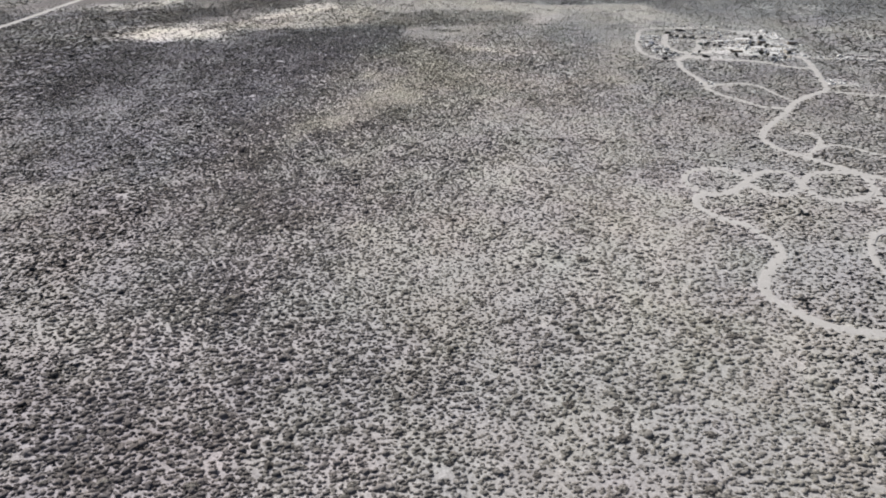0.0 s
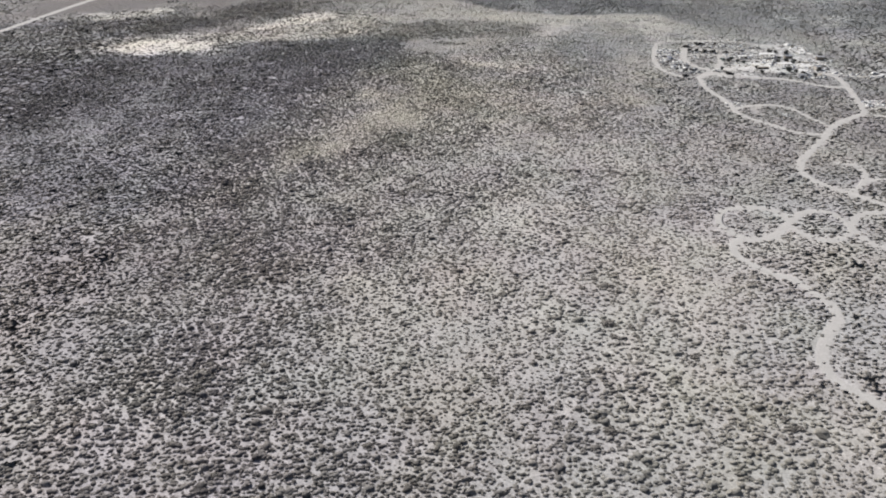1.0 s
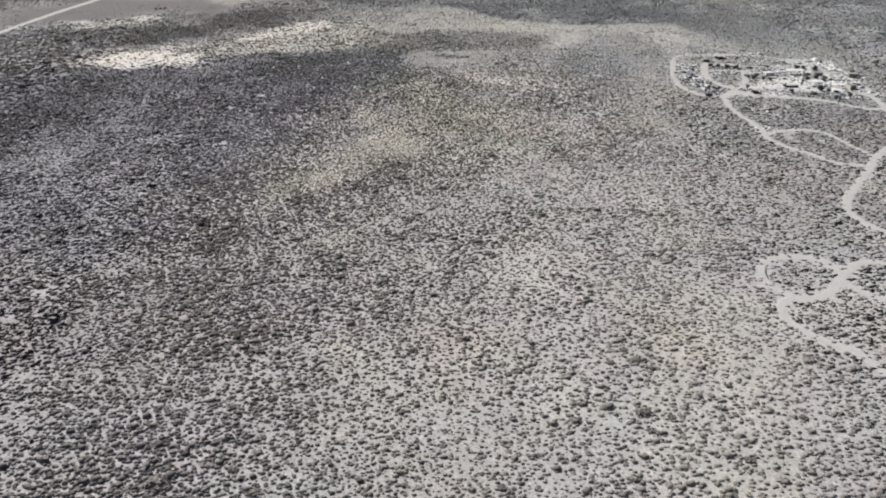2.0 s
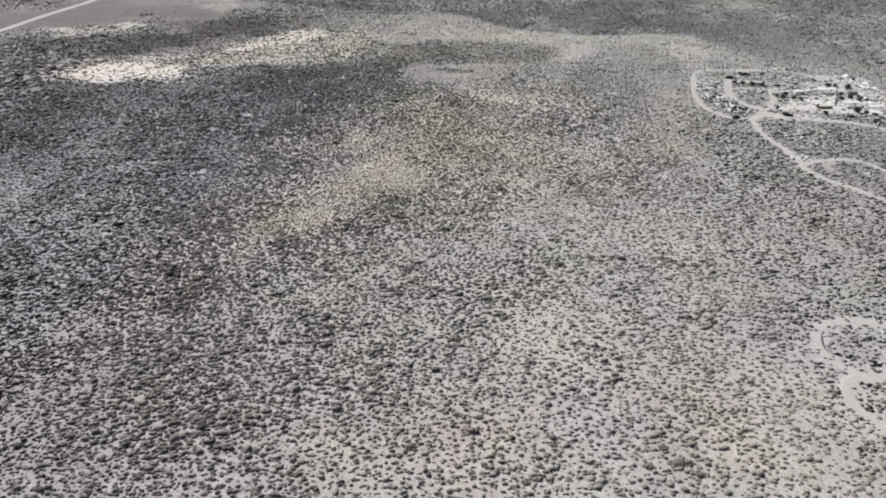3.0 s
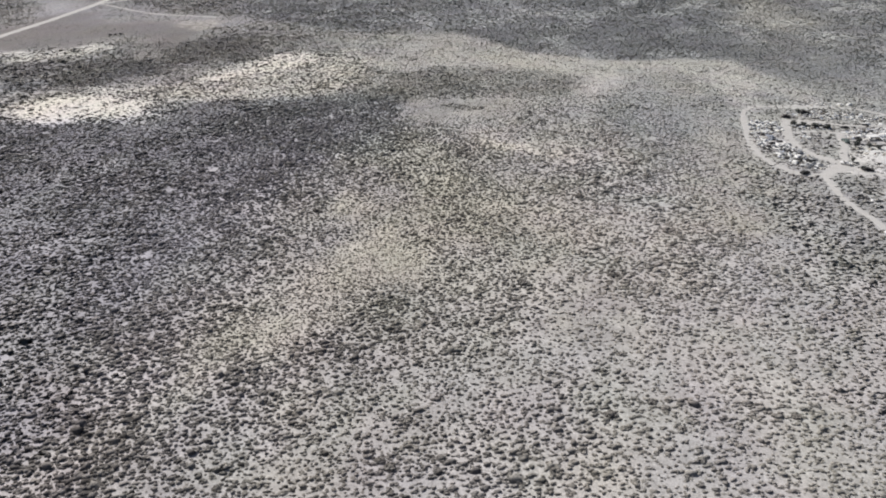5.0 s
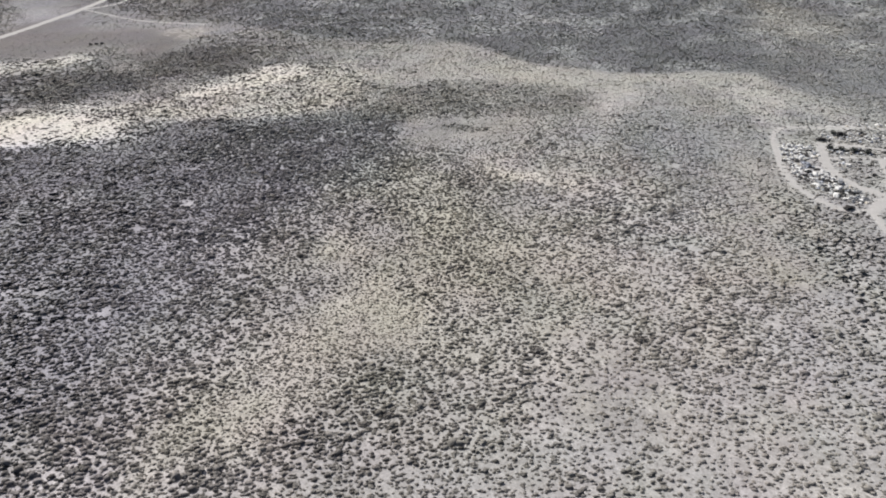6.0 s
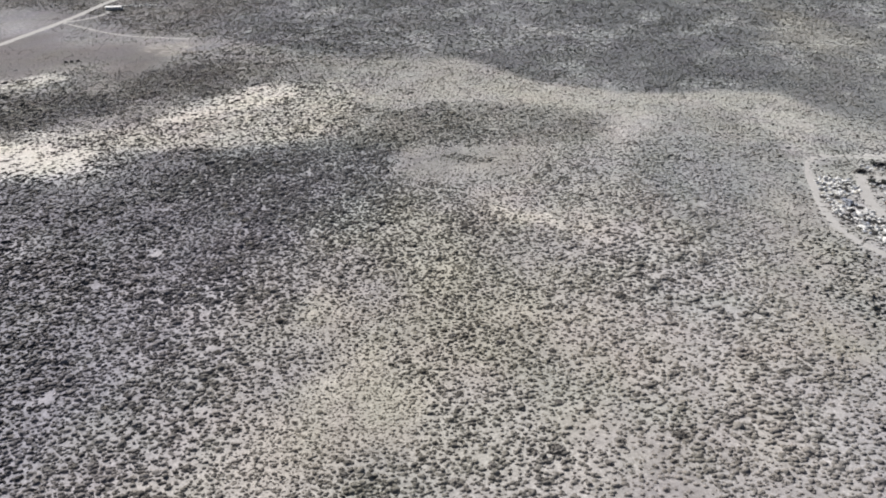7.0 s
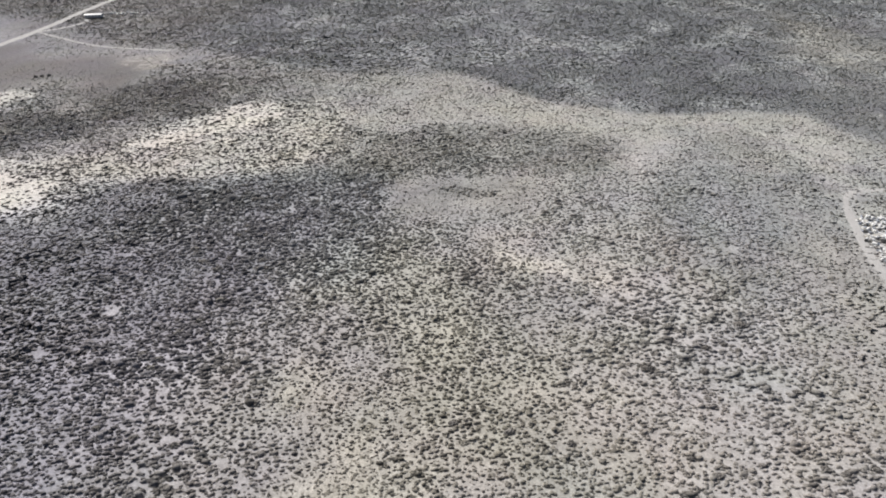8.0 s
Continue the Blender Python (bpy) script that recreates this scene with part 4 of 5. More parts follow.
def canopy(m, w, d, h, cover, label):
    """A sun roof of sheets on poles."""
    ob = root("canopy", m, label, "canopy")
    for sx in (-1, 0, 1):
        for s in (-1, 1):
            bm = bmesh.new()
            y = s * (d / 2 - 0.1)
            cyl(bm, (sx * (w / 2 - 0.1), y, -0.1), (sx * (w / 2 - 0.1), y, h + 0.06 * y), 0.05, segments=6)
            part("pole", bm, RUST, ob)
    for s in (-1, 1):
        boxed("beam", WOOD, ob, (0, s * (d / 2 - 0.1), h + 0.06 * s * (d / 2 - 0.1), w, 0.10, 0.14))
    n = max(3, int(w / 1.0))
    for k in range(n):
        bm = bmesh.new()
        for v in box(bm, -w / 2 + (k + 0.5) * w / n, 0, h + 0.16 + 0.012 * (k % 2), w / n + 0.03, d + 0.3, 0.03):
            v.co.z += 0.06 * v.co.y
        part("roof_sheet", bm, cover, ob)
    return ob


def block_wall(x0, y0, x1, y1, h, mat, label):
    """A low wall of plastered blocks with a capping, built in bays."""
    length, turn = PLAN * math.hypot(x1 - x0, y1 - y0), math.degrees(math.atan2(y1 - y0, x1 - x0))
    ob = root("yard_wall", on_ground((x0 + x1) / 2, (y0 + y1) / 2, -0.08, turn), label, "wall", "yard walls")
    n = max(3, int(length / 1.6))
    for k in range(n):
        x = -length / 2 + (k + 0.5) * length / n
        boxed("wall_panel", mat, ob, (x, 0, 0, length / n - 0.04, 0.34, h * random.uniform(0.86, 1.0) + 0.08, 0.02))
    for k in range(n + 1):
        boxed("pillar", mat, ob, (-length / 2 + k * length / n, 0, 0, 0.44, 0.44, h + 0.16, 0.02))
    return ob


def tree(m, height, spread, label):
    ob = root("desert_tree", m, label, "tree", "yard trees")
    rng = np.random.RandomState(int(height * 100 + spread * 17))
    bm = bmesh.new()
    cyl(bm, (0, 0, -0.2), (0.08, 0.05, height * 0.4), 0.17, 0.10, 7)
    tips = []
    for k in range(6):
        a = 2 * math.pi * k / 6 + rng.uniform(-0.4, 0.4)
        tip = (math.cos(a) * spread * 0.55, math.sin(a) * spread * 0.55, height * rng.uniform(0.62, 0.82))
        cyl(bm, (0.05, 0.03, height * 0.25), tip, 0.07, 0.02, 5)
        tips.append(tip)
    part("trunk", bm, BARK, ob)
    verts, faces = [], []
    for _ in range(int(230 * spread)):
        c = Vector(tips[rng.randint(6)]) * rng.uniform(0.5, 1.0) + Vector(rng.normal(0, 1, 3)) * (0.22 * spread) * 0.9
        c.z = min(max(c.z, 0.35), height)
        n = Vector(rng.normal(0, 1, 3)).normalized()
        u = n.orthogonal().normalized()
        v, w = n.cross(u), rng.uniform(0.18, 0.36)
        k = len(verts)
        verts += [tuple(c + u * w), tuple(c + v * w * 0.6), tuple(c - u * w), tuple(c - v * w * 0.6)]
        faces.append((k, k + 1, k + 2, k + 3))
    me = raw_mesh("crown", np.array(verts), np.array(faces), [TREE])
    add_field(me, "tint", np.repeat(rng.rand(len(faces)), 4)), add_field(me, "warm", np.full(len(verts), 0.5)), add_field(me, "mauve", np.full(len(verts), 0.5))
    crown = new("crown", me)
    crown.parent = ob
    return ob


def mobile_home(m):
    ob = root("mobile_home", m, "long low white mobile home beside the dirt road, base coloured dark for the shade under it", "mobile home")
    boxed("wall", WHITE, ob, (0, 0, 0.7, 13.6, 3.7, 2.1, 0.04))
    # base in dark colour: the shadow along the foot is painted in
    boxed("skirt", DARK, ob, (0, 0, -0.1, 13.3, 3.5, 0.79))
    bm = bmesh.new()
    for v in box(bm, 0, 0, 2.8, 14.0, 4.2, 0.65):
        if v.co.z > 3.0:
            v.co.y *= 0.15
    part("roof", bm, WHITE, ob)
    for x in (-5.4, -2.6, 2.6, 5.4):
        w = boxed("window", WHITE, ob, (x, -1.87, 1.6, 1.2, 0.05, 0.8))
        boxed("pane", GLASS, w, (x, -1.90, 1.67, 1.05, 0.03, 0.66))
    d = boxed("door", GREY, ob, (0.1, -1.87, 0.75, 0.9, 0.05, 1.95))
    boxed("handle", METAL, d, (0.43, -1.91, 1.65, 0.05, 0.05, 0.14))
    for k in range(3):
        boxed("step", WOOD, ob, (0.1, -2.75 + 0.28 * k, -0.05, 1.1, 0.28, 0.25 + 0.2 * k))
    return ob


canopy(on_ground(130.0, 297.8, 0, 4), 5.7, 2.4, 1.6, WHITE, "low white sheet roof on short poles")
canopy(on_ground(142.0, 284.0, 0, 2), 9.0, 3.0, 2.5, WHITE, "narrow white sheet roof on poles in the yard")
canopy(on_ground(148.6, 280.0, 0, 3), 7.5, 2.6, 2.5, WHITE, "narrow white sheet roof beside junk")
trailer(on_ground(157.2, 283.2, 0, -18), 5.0, CREAM, "small cream caravan among yard junk", RUST)
canopy(on_ground(141.2, 299.0, 0, 0), 9.9, 3.2, 2.3, WHITE, "narrow white sheet roof on thin poles")
canopy(on_ground(145.0, 274.6, 0, -32), 5.1, 3.0, 2.3, WHITE, "small white awning roof beside a dark tree")
shed(on_ground(132.6, 282.6, 0, 1), 7.0, 1.3, 1.0, DARK, WOOD, "long low dark lean-to in the bare yard")
shed(on_ground(149.6, 296.6, 0, -8), 4.5, 2.8, 2.1, WOOD, METAL, "weathered wooden shed behind the white wall")
shed(on_ground(154.0, 280.4, 0, 12), 3.6, 3.1, 2.3, CREAM, METAL, "small cream shed with metal sheet roof")
shed(on_ground(142.4, 269.8, 0, 5), 3.1, 2.5, 2.1, GREY, METAL, "small grey shed with metal roof at the yard edge")
shed(on_ground(162.2, 294.4, 0, -15), 4.2, 2.8, 2.2, WOOD, GREY, "weathered wooden shed at the far corner of the yard")
block_wall(145.6, 300.4, 142.4, 294.6, 1.5, WHITE, "low white plastered yard wall running across bare soil")
block_wall(141.6, 293.0, 137.8, 286.4, 1.2, WHITE, "low white yard wall beside the shed")
block_wall(148.0, 279.8, 145.6, 272.6, 1.0, WHITE, "low white yard wall curving past a dark tree")
block_wall(145.5, 272.2, 141.0, 265.4, 0.8, WHITE, "low white yard wall at the edge of scrub")
block_wall(150.5, 290.4, 158.5, 289.0, 0.8, CREAM, "low cream yard wall among junk")
car(on_ground(112.6, 280.2, 0, 148), WHITE, "white pickup parked on the dirt track", pickup=True)
car(on_ground(112.3, 317.2, 0, 6), DARK, "dark old car parked beside the upper track")
car(on_ground(120.4, 321.0, 0, -8), DARK, "dark old car among brush by the upper track")
car(on_ground(98.2, 274.6, 0, 20), DARK, "dark car wreck beside the loop track", wheels=False)
car(on_ground(121.0, 296.2, 0, 95), TEAL, "faded green old car beside a dark tree")
car(on_ground(116.6, 275.8, 0, -15), DARK, "dark old car at the yard entrance")
car(on_ground(103.6, 289.2, 0, 60), GREY, "grey car wreck in the junk field", wheels=False)
car(on_ground(99.6, 300.2, 0, 110), BLUE, "faded blue car wreck in the junk field", wheels=False)
car(on_ground(136.6, 274.2, 0, 170), GREY, "grey old car at the edge of the bare yard")
car(on_ground(151.2, 272.5, 0, 80), CREAM, "cream car parked near the sheds")
car(on_ground(173.5, 273.4, 0, 10), WHITE, "white car beside the side track")
for x, y, h, s in ((141.2, 278.4, 4.6, 2.7), (143.0, 275.6, 3.6, 2.0), (115.4, 281.8, 3.4, 1.5), (121.8, 292.0, 4.2, 2.4), (124.2, 294.8, 3.6, 2.0),
                   (163.6, 297.2, 3.8, 2.1), (152.6, 277.0, 3.2, 1.8), (130.0, 283.2, 2.6, 1.1), (125.6, 291.4, 3.0, 1.7), (148.6, 271.0, 3.0, 1.7)):
    tree(on_ground(x, y), 0.8 * h, 0.72 * s, "dark dense small desert tree in the bare yard")
for x, y, h, s in ((143.0, 291.4, 2.2, 1.5), (145.2, 296.0, 2.0, 1.4), (147.2, 293.2, 1.7, 1.7), (150.0, 292.0, 1.6, 1.6), (146.0, 306.4, 1.8, 1.9), (148.2, 305.8, 1.6, 1.5),
                   (152.0, 304.2, 1.8, 1.8), (111.6, 310.6, 1.7, 1.5), (114.6, 309.8, 1.8, 1.6), (117.8, 308.8, 1.7, 1.6), (121.0, 307.2, 1.9, 1.6), (118.2, 321.6, 1.7, 1.4)):
    tree(on_ground(x, y), h, s, "dark low thicket of desert brush in the yard")
brush = np.random.RandomState(44)
for _ in range(14):
    x, y = brush.uniform(106, 162), brush.uniform(272, 318)
    if road_distance(np.array([x]), np.array([y]))[0] > 0.9:
        tree(on_ground(x, y), brush.uniform(1.4, 2.4), brush.uniform(0.9, 1.7), "dark low thicket of desert brush in the yard")
for x, y in ((-168.5, 435.4), (-166.2, 436.0), (-163.8, 436.8)):
    tree(on_ground(x, y), 0.8, 1.3, "dark low thicket on the bare mauve plain")
mobile_home(on_ground(-192.6, 540.0, 0, 4))


# ---- tarps and sheets laid over heaps ----
def tarp(x, y, w, d, turn, mat, height, label, seed):
    rng = np.random.RandomState(seed)
    bm = bmesh.new()
    nx, ny = 9, 7
    rows = []
    for j in range(ny):
        row = []
        for i in range(nx):
            u, v = i / (nx - 1) * 2 - 1, j / (ny - 1) * 2 - 1
            dome = max(0.0, 1 - max(abs(u), abs(v)) ** 3)
            row.append(bm.verts.new((u * w / 2 * (1 + 0.08 * rng.normal()), v * d / 2 * (1 + 0.08 * rng.normal()), 0.06 + height * dome * rng.uniform(0.65, 1.0))))
        rows.append(row)
    for j in range(ny - 1):
        for i in range(nx - 1):
            bm.faces.new((rows[j][i], rows[j][i + 1], rows[j + 1][i + 1], rows[j + 1][i]))
    out = bmesh.ops.extrude_face_region(bm, geom=bm.faces[:])
    for e in out["geom"]:
        if isinstance(e, bmesh.types.BMVert):
            e.co.z -= 0.06
    bmesh.ops.recalc_face_normals(bm, faces=bm.faces[:])
    ob = part("tarpaulin", bm, mat)
    ob.matrix_basis = on_ground(x, y, 0, turn)
    tagged(ob, label, "tarpaulin", "yard tarpaulins")


for n, (x, y, w, d, turn) in enumerate(((160.2, 313.2, 5, 4, 20), (161.8, 309.2, 4, 3, 70), (158.6, 305.4, 4, 3, 10), (162.6, 304.0, 3, 3, 40), (148.4, 286.0, 5, 3, 5),
                                        (151.4, 287.6, 4, 3, 80), (146.0, 278.0, 5, 3, 150), (147.6, 274.4, 4, 4, 30), (139.2, 291.6, 3, 2, 60), (146.4, 300.2, 5, 3, 0),
                                        (137.6, 302.0, 4, 2, 15), (133.6, 299.8, 4, 2, 0), (156.2, 279.4, 4, 3, 110), (150.4, 278.4, 4, 3, 25), (152.4, 292.4, 4, 2, 50),
                                        (145.2, 290.4, 3, 3, 0), (166.0, 292.6, 3, 2, 30), (159.0, 275.4, 4, 2, 10), (177.4, 272.6, 5, 2, 5), (184.0, 267.6, 4, 2, 160), (159.4, 318.4, 5, 4, 30), (158.2, 311.0, 4, 3, 0), (97.2, 298.4, 3, 2, 30), (99.4, 294.2, 4, 2, 70),
                                        (97.0, 288.2, 3, 2, 110), (101.8, 286.2, 3, 2, 20), (99.0, 282.2, 4, 2, 60), (104.2, 313.4, 3, 2, 0), (100.2, 305.2, 3, 2, 40), (135.4, 310.2, 4, 2, 10),
                                        (140.0, 310.0, 3, 2, 50), (136.6, 329.0, 3, 2, 0), (139.6, 328.6, 3, 2, 20), (155.0, 297.6, 3, 2, 5))):
    tarp(x, y, w, d, turn, WHITE, 0.5 + 0.25 * (n % 3), "crumpled white tarpaulin over a heap in the yard", 70 + n)
for n, (x, y, w, d, turn) in enumerate(((150.2, 275.4, 4, 3, 0), (141.6, 273.6, 3, 3, 40), (164.8, 296.4, 4, 3, 10), (119.6, 309.2, 6, 2, -6), (113.6, 310.0, 5, 2, -6), (126.8, 307.4, 4, 2, 0),
                                        (134.6, 292.6, 3, 2, 30), (101.4, 284.0, 3, 2, 50), (98.4, 296.0, 3, 2, 20), (103.0, 306.6, 3, 2, 60), (126.0, 298.6, 4, 2, 10), (96.4, 293.4, 3, 2, 80), (100.8, 290.0, 3, 3, 15), (98.2, 285.2, 3, 2, 50), (103.4, 283.2, 3, 2, 120), (101.4, 297.4, 3, 2, 0),
                                        (98.6, 303.0, 3, 2, 60), (104.8, 309.6, 3, 2, 20), (142.4, 291.6, 4, 2, 15), (134.6, 309.6, 3, 2, 0))):
    tarp(x, y, w, d, turn, DARK, 0.5 + 0.2 * (n % 3), "crumpled dark tarpaulin over a heap in the yard", 120 + n)


# ---- junk: each kind built once, then copied ----
def oil_drum():
    ob = root("oil_drum", Matrix(), "rusty steel oil drum standing in the junk", "drum", "junk drums")
    bm = bmesh.new()
    cyl(bm, (0, 0, 0), (0, 0, 0.88), 0.29, segments=12)
    for z in (0.28, 0.58):
        cyl(bm, (0, 0, z), (0, 0, z + 0.03), 0.305, segments=12)
    part("barrel", bm, RUST, ob)
    bm = bmesh.new()
    cyl(bm, (0, 0, 0.88), (0, 0, 0.90), 0.27, segments=12)
    part("lid", bm, GREY, ob)
    return ob


def tyre():
    me = bpy.data.meshes.new("tyre")
    bm = bmesh.new()
    ring = []
    for k in range(14):
        a = 2 * math.pi * k / 14
        ring.append([bm.verts.new((math.cos(a) * r, math.sin(a) * r, z)) for r, z in ((0.20, 0.03), (0.32, 0.0), (0.36, 0.11), (0.32, 0.22), (0.20, 0.19))])
    for k in range(14):
        a, b = ring[k], ring[(k + 1) % 14]
        for j in range(5):
            bm.faces.new((a[j], b[j], b[(j + 1) % 5], a[(j + 1) % 5]))
    bm.normal_update()
    bm.to_mesh(me), bm.free()
    me.materials.append(RUBBER)
    return tagged(new("tyre", me), "worn black rubber tyre lying on the soil", "tyre", "junk tyres")


def pallet():
    ob = root("wooden_pallet", Matrix(), "grey weathered wooden pallet on the soil", "pallet", "junk pallets")
    for k in range(6):
        boxed("slat", WOOD, ob, (0, -0.5 + 0.2 * k, 0.11, 1.2, 0.13, 0.022))
    for x in (-0.54, 0, 0.54):
        boxed("bearer", WOOD, ob, (x, 0, 0, 0.1, 1.14, 0.11))
    return ob


def fridge(mat):
    ob = root("refrigerator", Matrix(), "discarded refrigerator lying in the junk", "refrigerator", "junk appliances")
    boxed("body", mat, ob, (0, 0, 0, 1.65, 0.68, 0.58, 0.03))
    d = boxed("door", WHITE, ob, (0, 0, 0.585, 1.62, 0.66, 0.06, 0.02))
    boxed("handle", METAL, d, (0.1, 0.26, 0.645, 0.4, 0.03, 0.03))
    return ob


def sheet(mat, kind, label, w, d, waves):
    bm = bmesh.new()
    n = 12 if waves else 4
    rows = [[bm.verts.new(((k / n - 0.5) * w, s * d / 2, 0.14 + 0.10 * s + (0.03 * (k % 2) if waves else 0.03 * math.sin(k * 1.3)))) for k in range(n + 1)] for s in (-1, 1)]
    for k in range(n):
        bm.faces.new((rows[0][k], rows[0][k + 1], rows[1][k + 1], rows[1][k]))
    out = bmesh.ops.extrude_face_region(bm, geom=bm.faces[:])
    for v in out["geom"]:
        if isinstance(v, bmesh.types.BMVert):
            v.co.z -= 0.03
    bmesh.ops.recalc_face_normals(bm, faces=bm.faces[:])
    ob = part(kind, bm, mat)
    return tagged(ob, label, "sheet" if waves else "panel", "junk sheets")


def water_tank():
    ob = root("water_tank", Matrix(), "white plastic water tank in a metal cage", "water tank", "junk tanks")
    boxed("tank", WHITE, ob, (0, 0, 0.14, 1.1, 0.95, 0.9, 0.08))
    boxed("base", WOOD, ob, (0, 0, 0, 1.2, 1.0, 0.13))
    for z in (0.35, 0.65, 0.95):
        boxed("cage_bar", METAL, ob, (0, -0.5, z, 1.16, 0.025, 0.03), (0, 0.5, z, 1.16, 0.025, 0.03), (0.575, 0, z, 0.025, 1.0, 0.03), (-0.575, 0, z, 0.025, 1.0, 0.03))
    return ob


def crate(mat):
    ob = root("wooden_crate", Matrix(), "weathered slatted box in the junk", "crate", "junk crates")
    boxed("body", mat, ob, (0, 0, 0, 0.9, 0.65, 0.55, 0.02))
    for z in (0.06, 0.24, 0.42):
        boxed("slat", WOOD, ob, (0, -0.337, z, 0.92, 0.02, 0.11), (0, 0.337, z, 0.92, 0.02, 0.11))
    return ob


def sofa(mat):
    ob = root("sofa", Matrix(), "discarded sofa standing among junk", "sofa", "junk sofas")
    boxed("seat", mat, ob, (0, 0, 0.08, 1.8, 0.8, 0.34, 0.06))
    boxed("backrest", mat, ob, (0, 0.36, 0.425, 1.8, 0.22, 0.42, 0.06))
    for s in (-1, 1):
        boxed("armrest", mat, ob, (s * 0.98, 0, 0.05, 0.18, 0.8, 0.55, 0.05))
    return ob


def rubble():
    """A low heap of broken boards and stones."""
    rng = np.random.RandomState(3)
    bm = bmesh.new()
    for _ in range(26):
        r = abs(rng.normal(0, 0.55))
        a = rng.uniform(0, 6.28)
        m = pose(math.cos(a) * r, math.sin(a) * r, max(0.02, 0.34 - 0.35 * r), *rng.uniform(-35, 35, 2), rng.uniform(0, 360))
        box(bm, 0, 0, -0.05, *rng.uniform(0.12, 0.75, 2), rng.uniform(0.05, 0.22), 0, m)
    ob = part("rubble_heap", bm, CREAM)
    return tagged(ob, "low heap of pale broken boards and rubble", "rubble", "rubble heaps", kind="stuff")


KINDS = [oil_drum(), tyre(), pallet(), fridge(WHITE), fridge(GREY),
         sheet(METAL, "corrugated_sheet", "bent corrugated metal sheet lying on the soil", 2.4, 1.0, True),
         sheet(WHITE, "board_panel", "white painted board lying on the soil", 2.0, 1.2, False),
         sheet(BLUE, "board_panel", "faded blue board lying on the soil", 1.8, 1.1, False),
         sheet(DARK, "board_panel", "dark tarpaper board lying on the soil", 2.2, 1.3, False),
         water_tank(), crate(WOOD), crate(WHITE), sofa(GREY), sofa(RED), rubble()]
PLACED = [False] * len(KINDS)
USED_SPOTS = []


def drop_junk(k, x, y, turn, rng):
    m = on_ground(x, y, -0.01, turn)
    if not PLACED[k]:
        KINDS[k].matrix_basis = m
        PLACED[k] = True
    else:
        copy_thing(KINDS[k], m)
    USED_SPOTS.append((x, y))


def junk_field(count, cx, cy, rx, ry, turn, kinds, seed, gap=0.9):
    rng = np.random.RandomState(seed)
    a, done, tries = radians(turn), 0, 0
    while done < count and tries < count * 30:
        tries += 1
        u, v = rng.uniform(-1, 1, 2)
        if u * u + v * v > 1:
            continue
        x, y = cx + u * rx * math.cos(a) - v * ry * math.sin(a), cy + u * rx * math.sin(a) + v * ry * math.cos(a)
        if road_distance(np.array([x]), np.array([y]))[0] < 0.7 or any((x - p) ** 2 + (y - q) ** 2 < gap * gap for p, q in USED_SPOTS):
            continue
        drop_junk(kinds[rng.randint(len(kinds))], x, y, rng.uniform(0, 360), rng)
        done += 1


for o in [o for o in scene.objects if o.parent is None and o.get("category") in ("car", "pickup", "caravan", "shed", "canopy", "tree", "tarpaulin")]:
    c = o.matrix_basis.translation
    USED_SPOTS += [(c.x / PLAN, c.y / PLAN), *[tuple((o.matrix_basis @ Vector((k, 0, 0)))[:2] / np.array(PLAN)) for k in (-2.4, -1.2, 1.2, 2.4)]]
WHITES = [3, 6, 6, 6, 9, 11, 14, 11, 3, 14]
ALL = [0, 1, 2, 3, 4, 5, 6, 7, 8, 8, 8, 9, 10, 11, 12, 14, 6, 3]
junk_field(70, 99.6, 291.5, 4.6, 15, 16, [3, 6, 8, 8, 8, 9, 11, 12, 12, 1, 5, 6, 3, 14], 1, 1.05)
junk_field(26, 101.5, 309.5, 6.0, 5.0, 0, ALL + WHITES, 2)
junk_field(14, 115.5, 308.6, 7.5, 2.2, -8, ALL, 3)
junk_field(6, 109.5, 300.0, 5.0, 5.0, 0, ALL, 4, 1.30)
junk_field(78, 134.0, 301.5, 11.0, 4.5, 0, WHITES + ALL, 5, 1.08)
junk_field(72, 144.0, 292.0, 8.0, 6.0, 0, WHITES + ALL, 6, 1.0)
junk_field(76, 154.0, 286.5, 7.0, 8.0, 0, WHITES + ALL, 7, 1.01)
junk_field(46, 160.5, 309.5, 3.5, 7.0, -20, WHITES, 8, 0.86)
junk_field(54, 172.0, 270.6, 15.0, 1.8, -12, WHITES + ALL, 9, 1.15)
junk_field(30, 147.0, 272.5, 6.0, 4.0, 0, ALL + WHITES, 10)
junk_field(22, 128.0, 290.0, 9.0, 5.0, 0, [0, 1, 2, 8, 13, 10, 14, 6, 11, 14], 11, 1.37)
junk_field(24, 130.0, 318.0, 16.0, 4.0, -10, ALL + WHITES, 12, 1.30)
junk_field(10, 154.5, 239.5, 5.0, 3.0, 0, WHITES, 13)
junk_field(9, 104.2, 241.5, 2.6, 2.2, 0, WHITES, 14, 0.65)
junk_field(7, 118.2, 230.0, 1.0, 0.8, 0, WHITES, 15, 0.43)
junk_field(4, 109.5, 256.5, 3.0, 3.0, 0, WHITES, 16)
junk_field(19, -180.5, 550.5, 9.0, 2.4, 0, WHITES, 17, 0.86)
junk_field(8, 130.0, 327.6, 9.0, 1.6, 0, WHITES, 18)


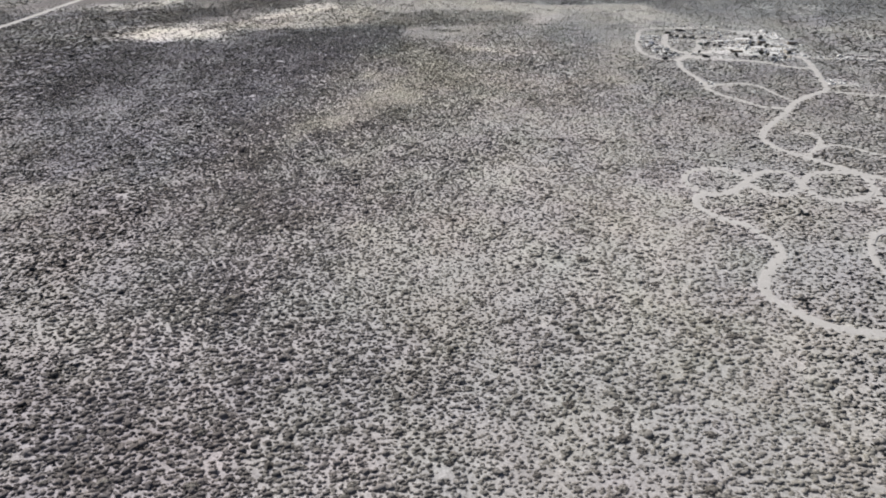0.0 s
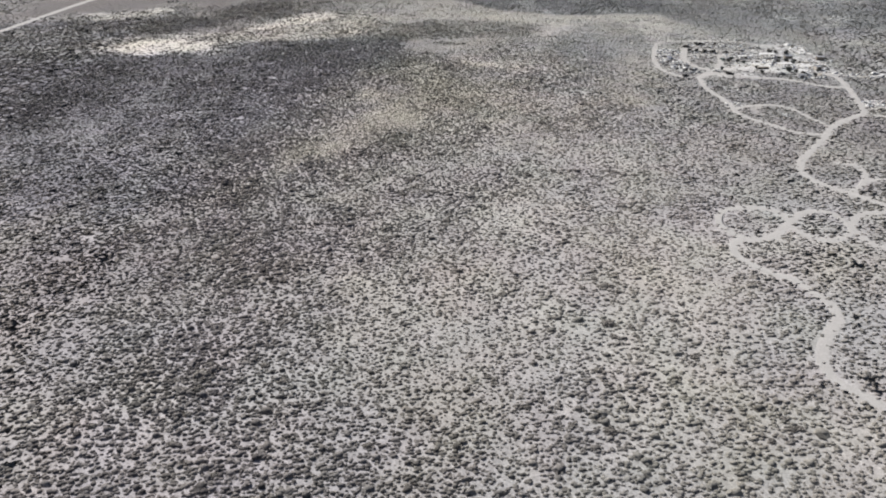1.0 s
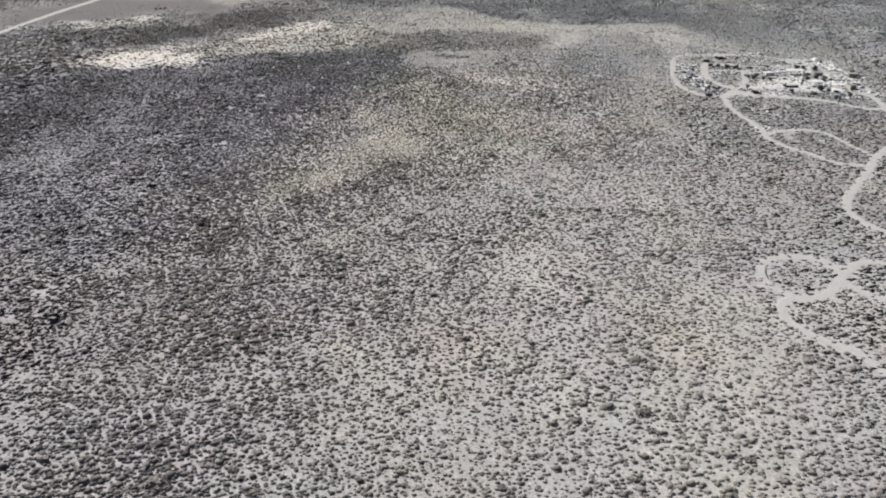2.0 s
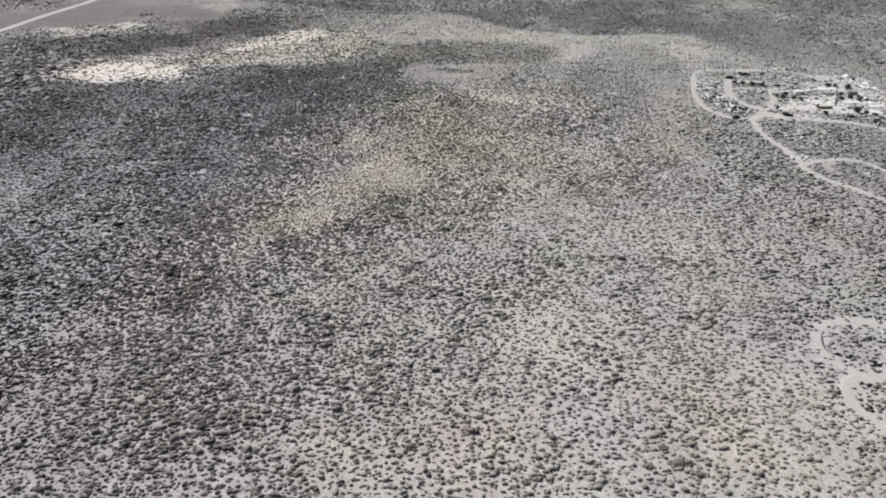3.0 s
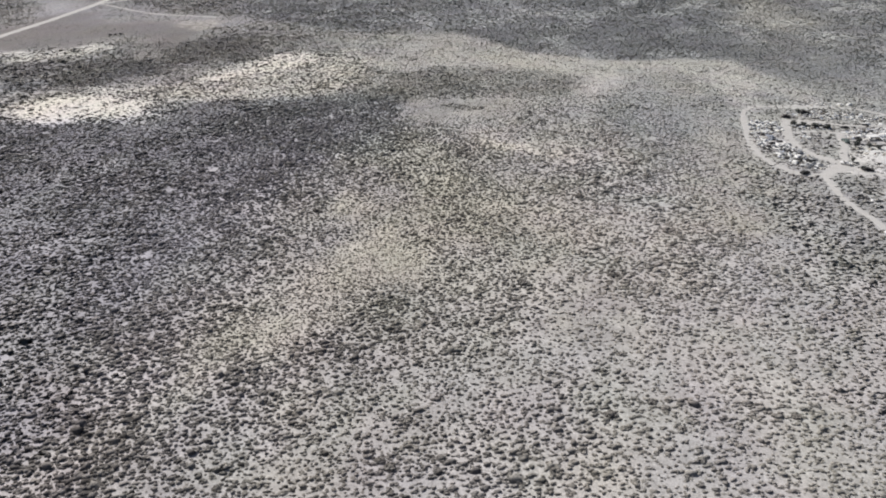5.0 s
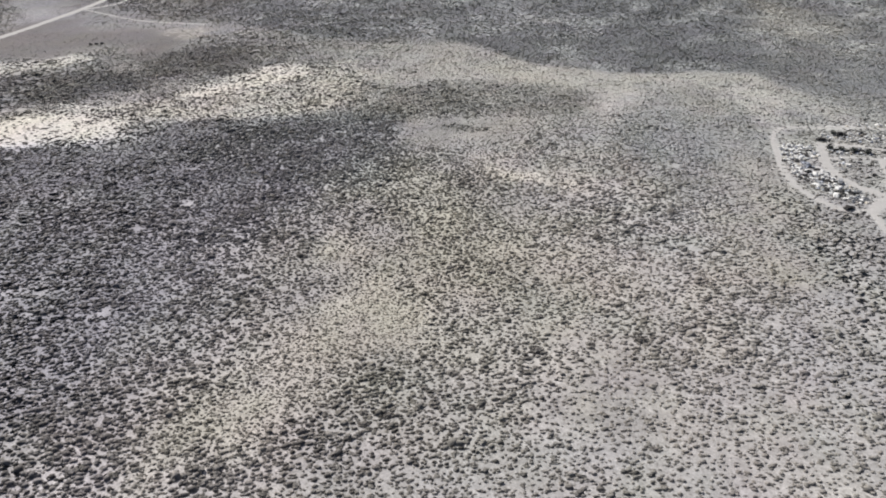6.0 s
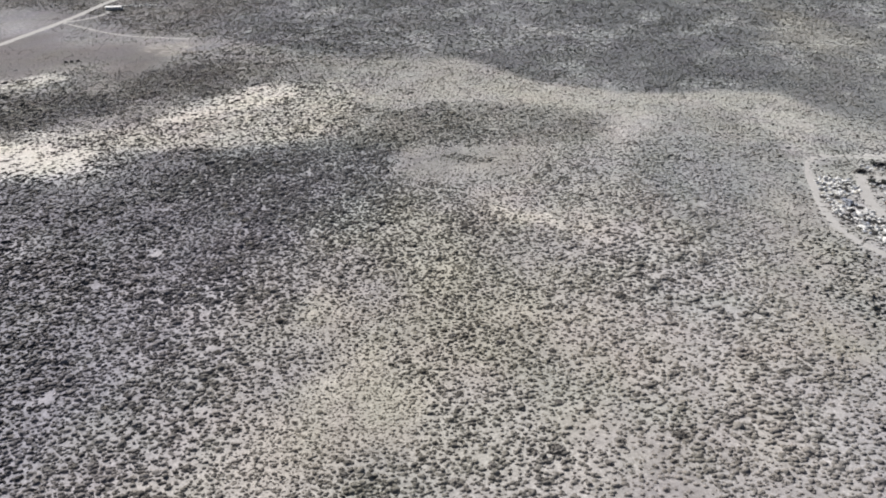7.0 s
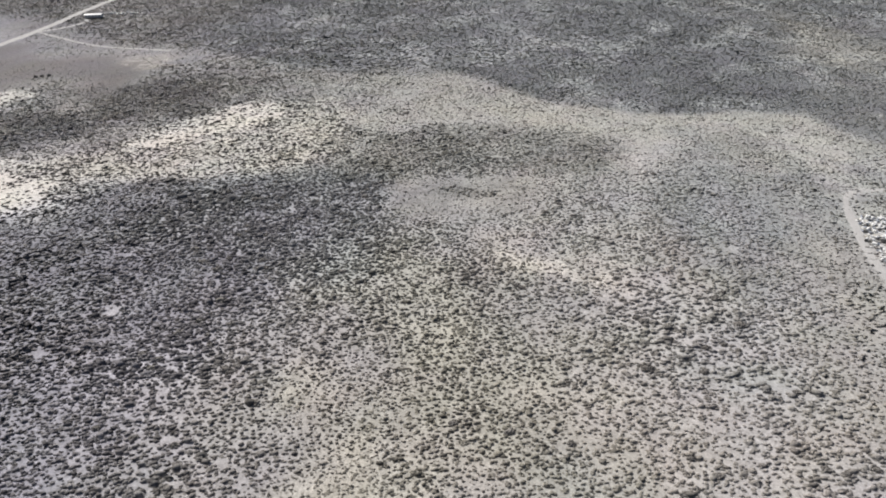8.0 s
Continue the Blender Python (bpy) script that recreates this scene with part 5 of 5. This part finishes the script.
# ---- loose rubbish too small to pick apart ----
def rubbish(name, mat, label, seed, fields):
    rng = np.random.RandomState(seed)
    verts, faces = [], []
    corner = np.array([(-1, -1, 0), (1, -1, 0), (1, 1, 0), (-1, 1, 0), (-1, -1, 1), (1, -1, 1), (1, 1, 1), (-1, 1, 1)], float)
    quads = np.array([(0, 3, 2, 1), (4, 5, 6, 7), (0, 1, 5, 4), (1, 2, 6, 5), (2, 3, 7, 6), (3, 0, 4, 7)])
    for count, cx, cy, rx, ry, turn in fields:
        for _ in range(count):
            r, a, t = math.sqrt(rng.rand()), rng.uniform(0, 6.283), radians(turn)
            u, v = r * math.cos(a) * rx, r * math.sin(a) * ry
            x, y = cx + u * math.cos(t) - v * math.sin(t), cy + u * math.sin(t) + v * math.cos(t)
            if road_distance(np.array([x]), np.array([y]))[0] < 0.25:
                continue
            size = np.array([rng.uniform(0.2, 0.85), rng.uniform(0.15, 0.6), rng.uniform(0.12, 0.45)])
            p = corner * size + rng.normal(0, 0.03, corner.shape)
            turned = np.array(Euler((rng.uniform(-0.4, 0.4), rng.uniform(-0.4, 0.4), rng.uniform(0, 6.283))).to_matrix())
            faces.append(quads + len(verts) * 8)
            wx, wy = x * PLAN, y * PLAN
            verts.append(p @ turned.T + (wx, wy, float(ground_z(np.array([wx]), np.array([wy]))[0]) + 0.02))
    me = raw_mesh(name, np.concatenate(verts), np.concatenate(faces), [mat])
    tagged(new(name, me), label, "rubbish", kind="stuff")


FIELDS = [(48, 99.6, 291.5, 4.8, 15.5, 16), (60, 102, 309.5, 6, 5.5, 0), (16, 116, 308.6, 8, 2.6, -8), (6, 109.5, 300, 3, 3, 0), (90, 136, 300.5, 13, 5, 0),
          (110, 150, 288, 12, 9, 0), (60, 160.5, 309.5, 3.5, 7, -20), (60, 172, 270.6, 15, 1.8, -12), (50, 147, 272.5, 7, 4, 0), (50, 130, 318, 16, 4, -10),
          (24, 154.5, 239.5, 5, 3, 0), (10, 104.2, 241.5, 2.6, 2.2, 0), (30, -182, 550, 12, 3, 0)]
rubbish("white_rubbish", WHITE, "scattered white scraps on trodden yard soil", 51, [(n * 3 // 2, *f) for n, *f in FIELDS])
rubbish("dark_rubbish", DARK, "scattered dark scraps on trodden yard soil", 52, [(n // 3, *f) for n, *f in FIELDS])
rubbish("grey_rubbish", BLUE, "scattered blue-grey scraps on trodden yard soil", 53, [(n // 2, *f) for n, *f in FIELDS])
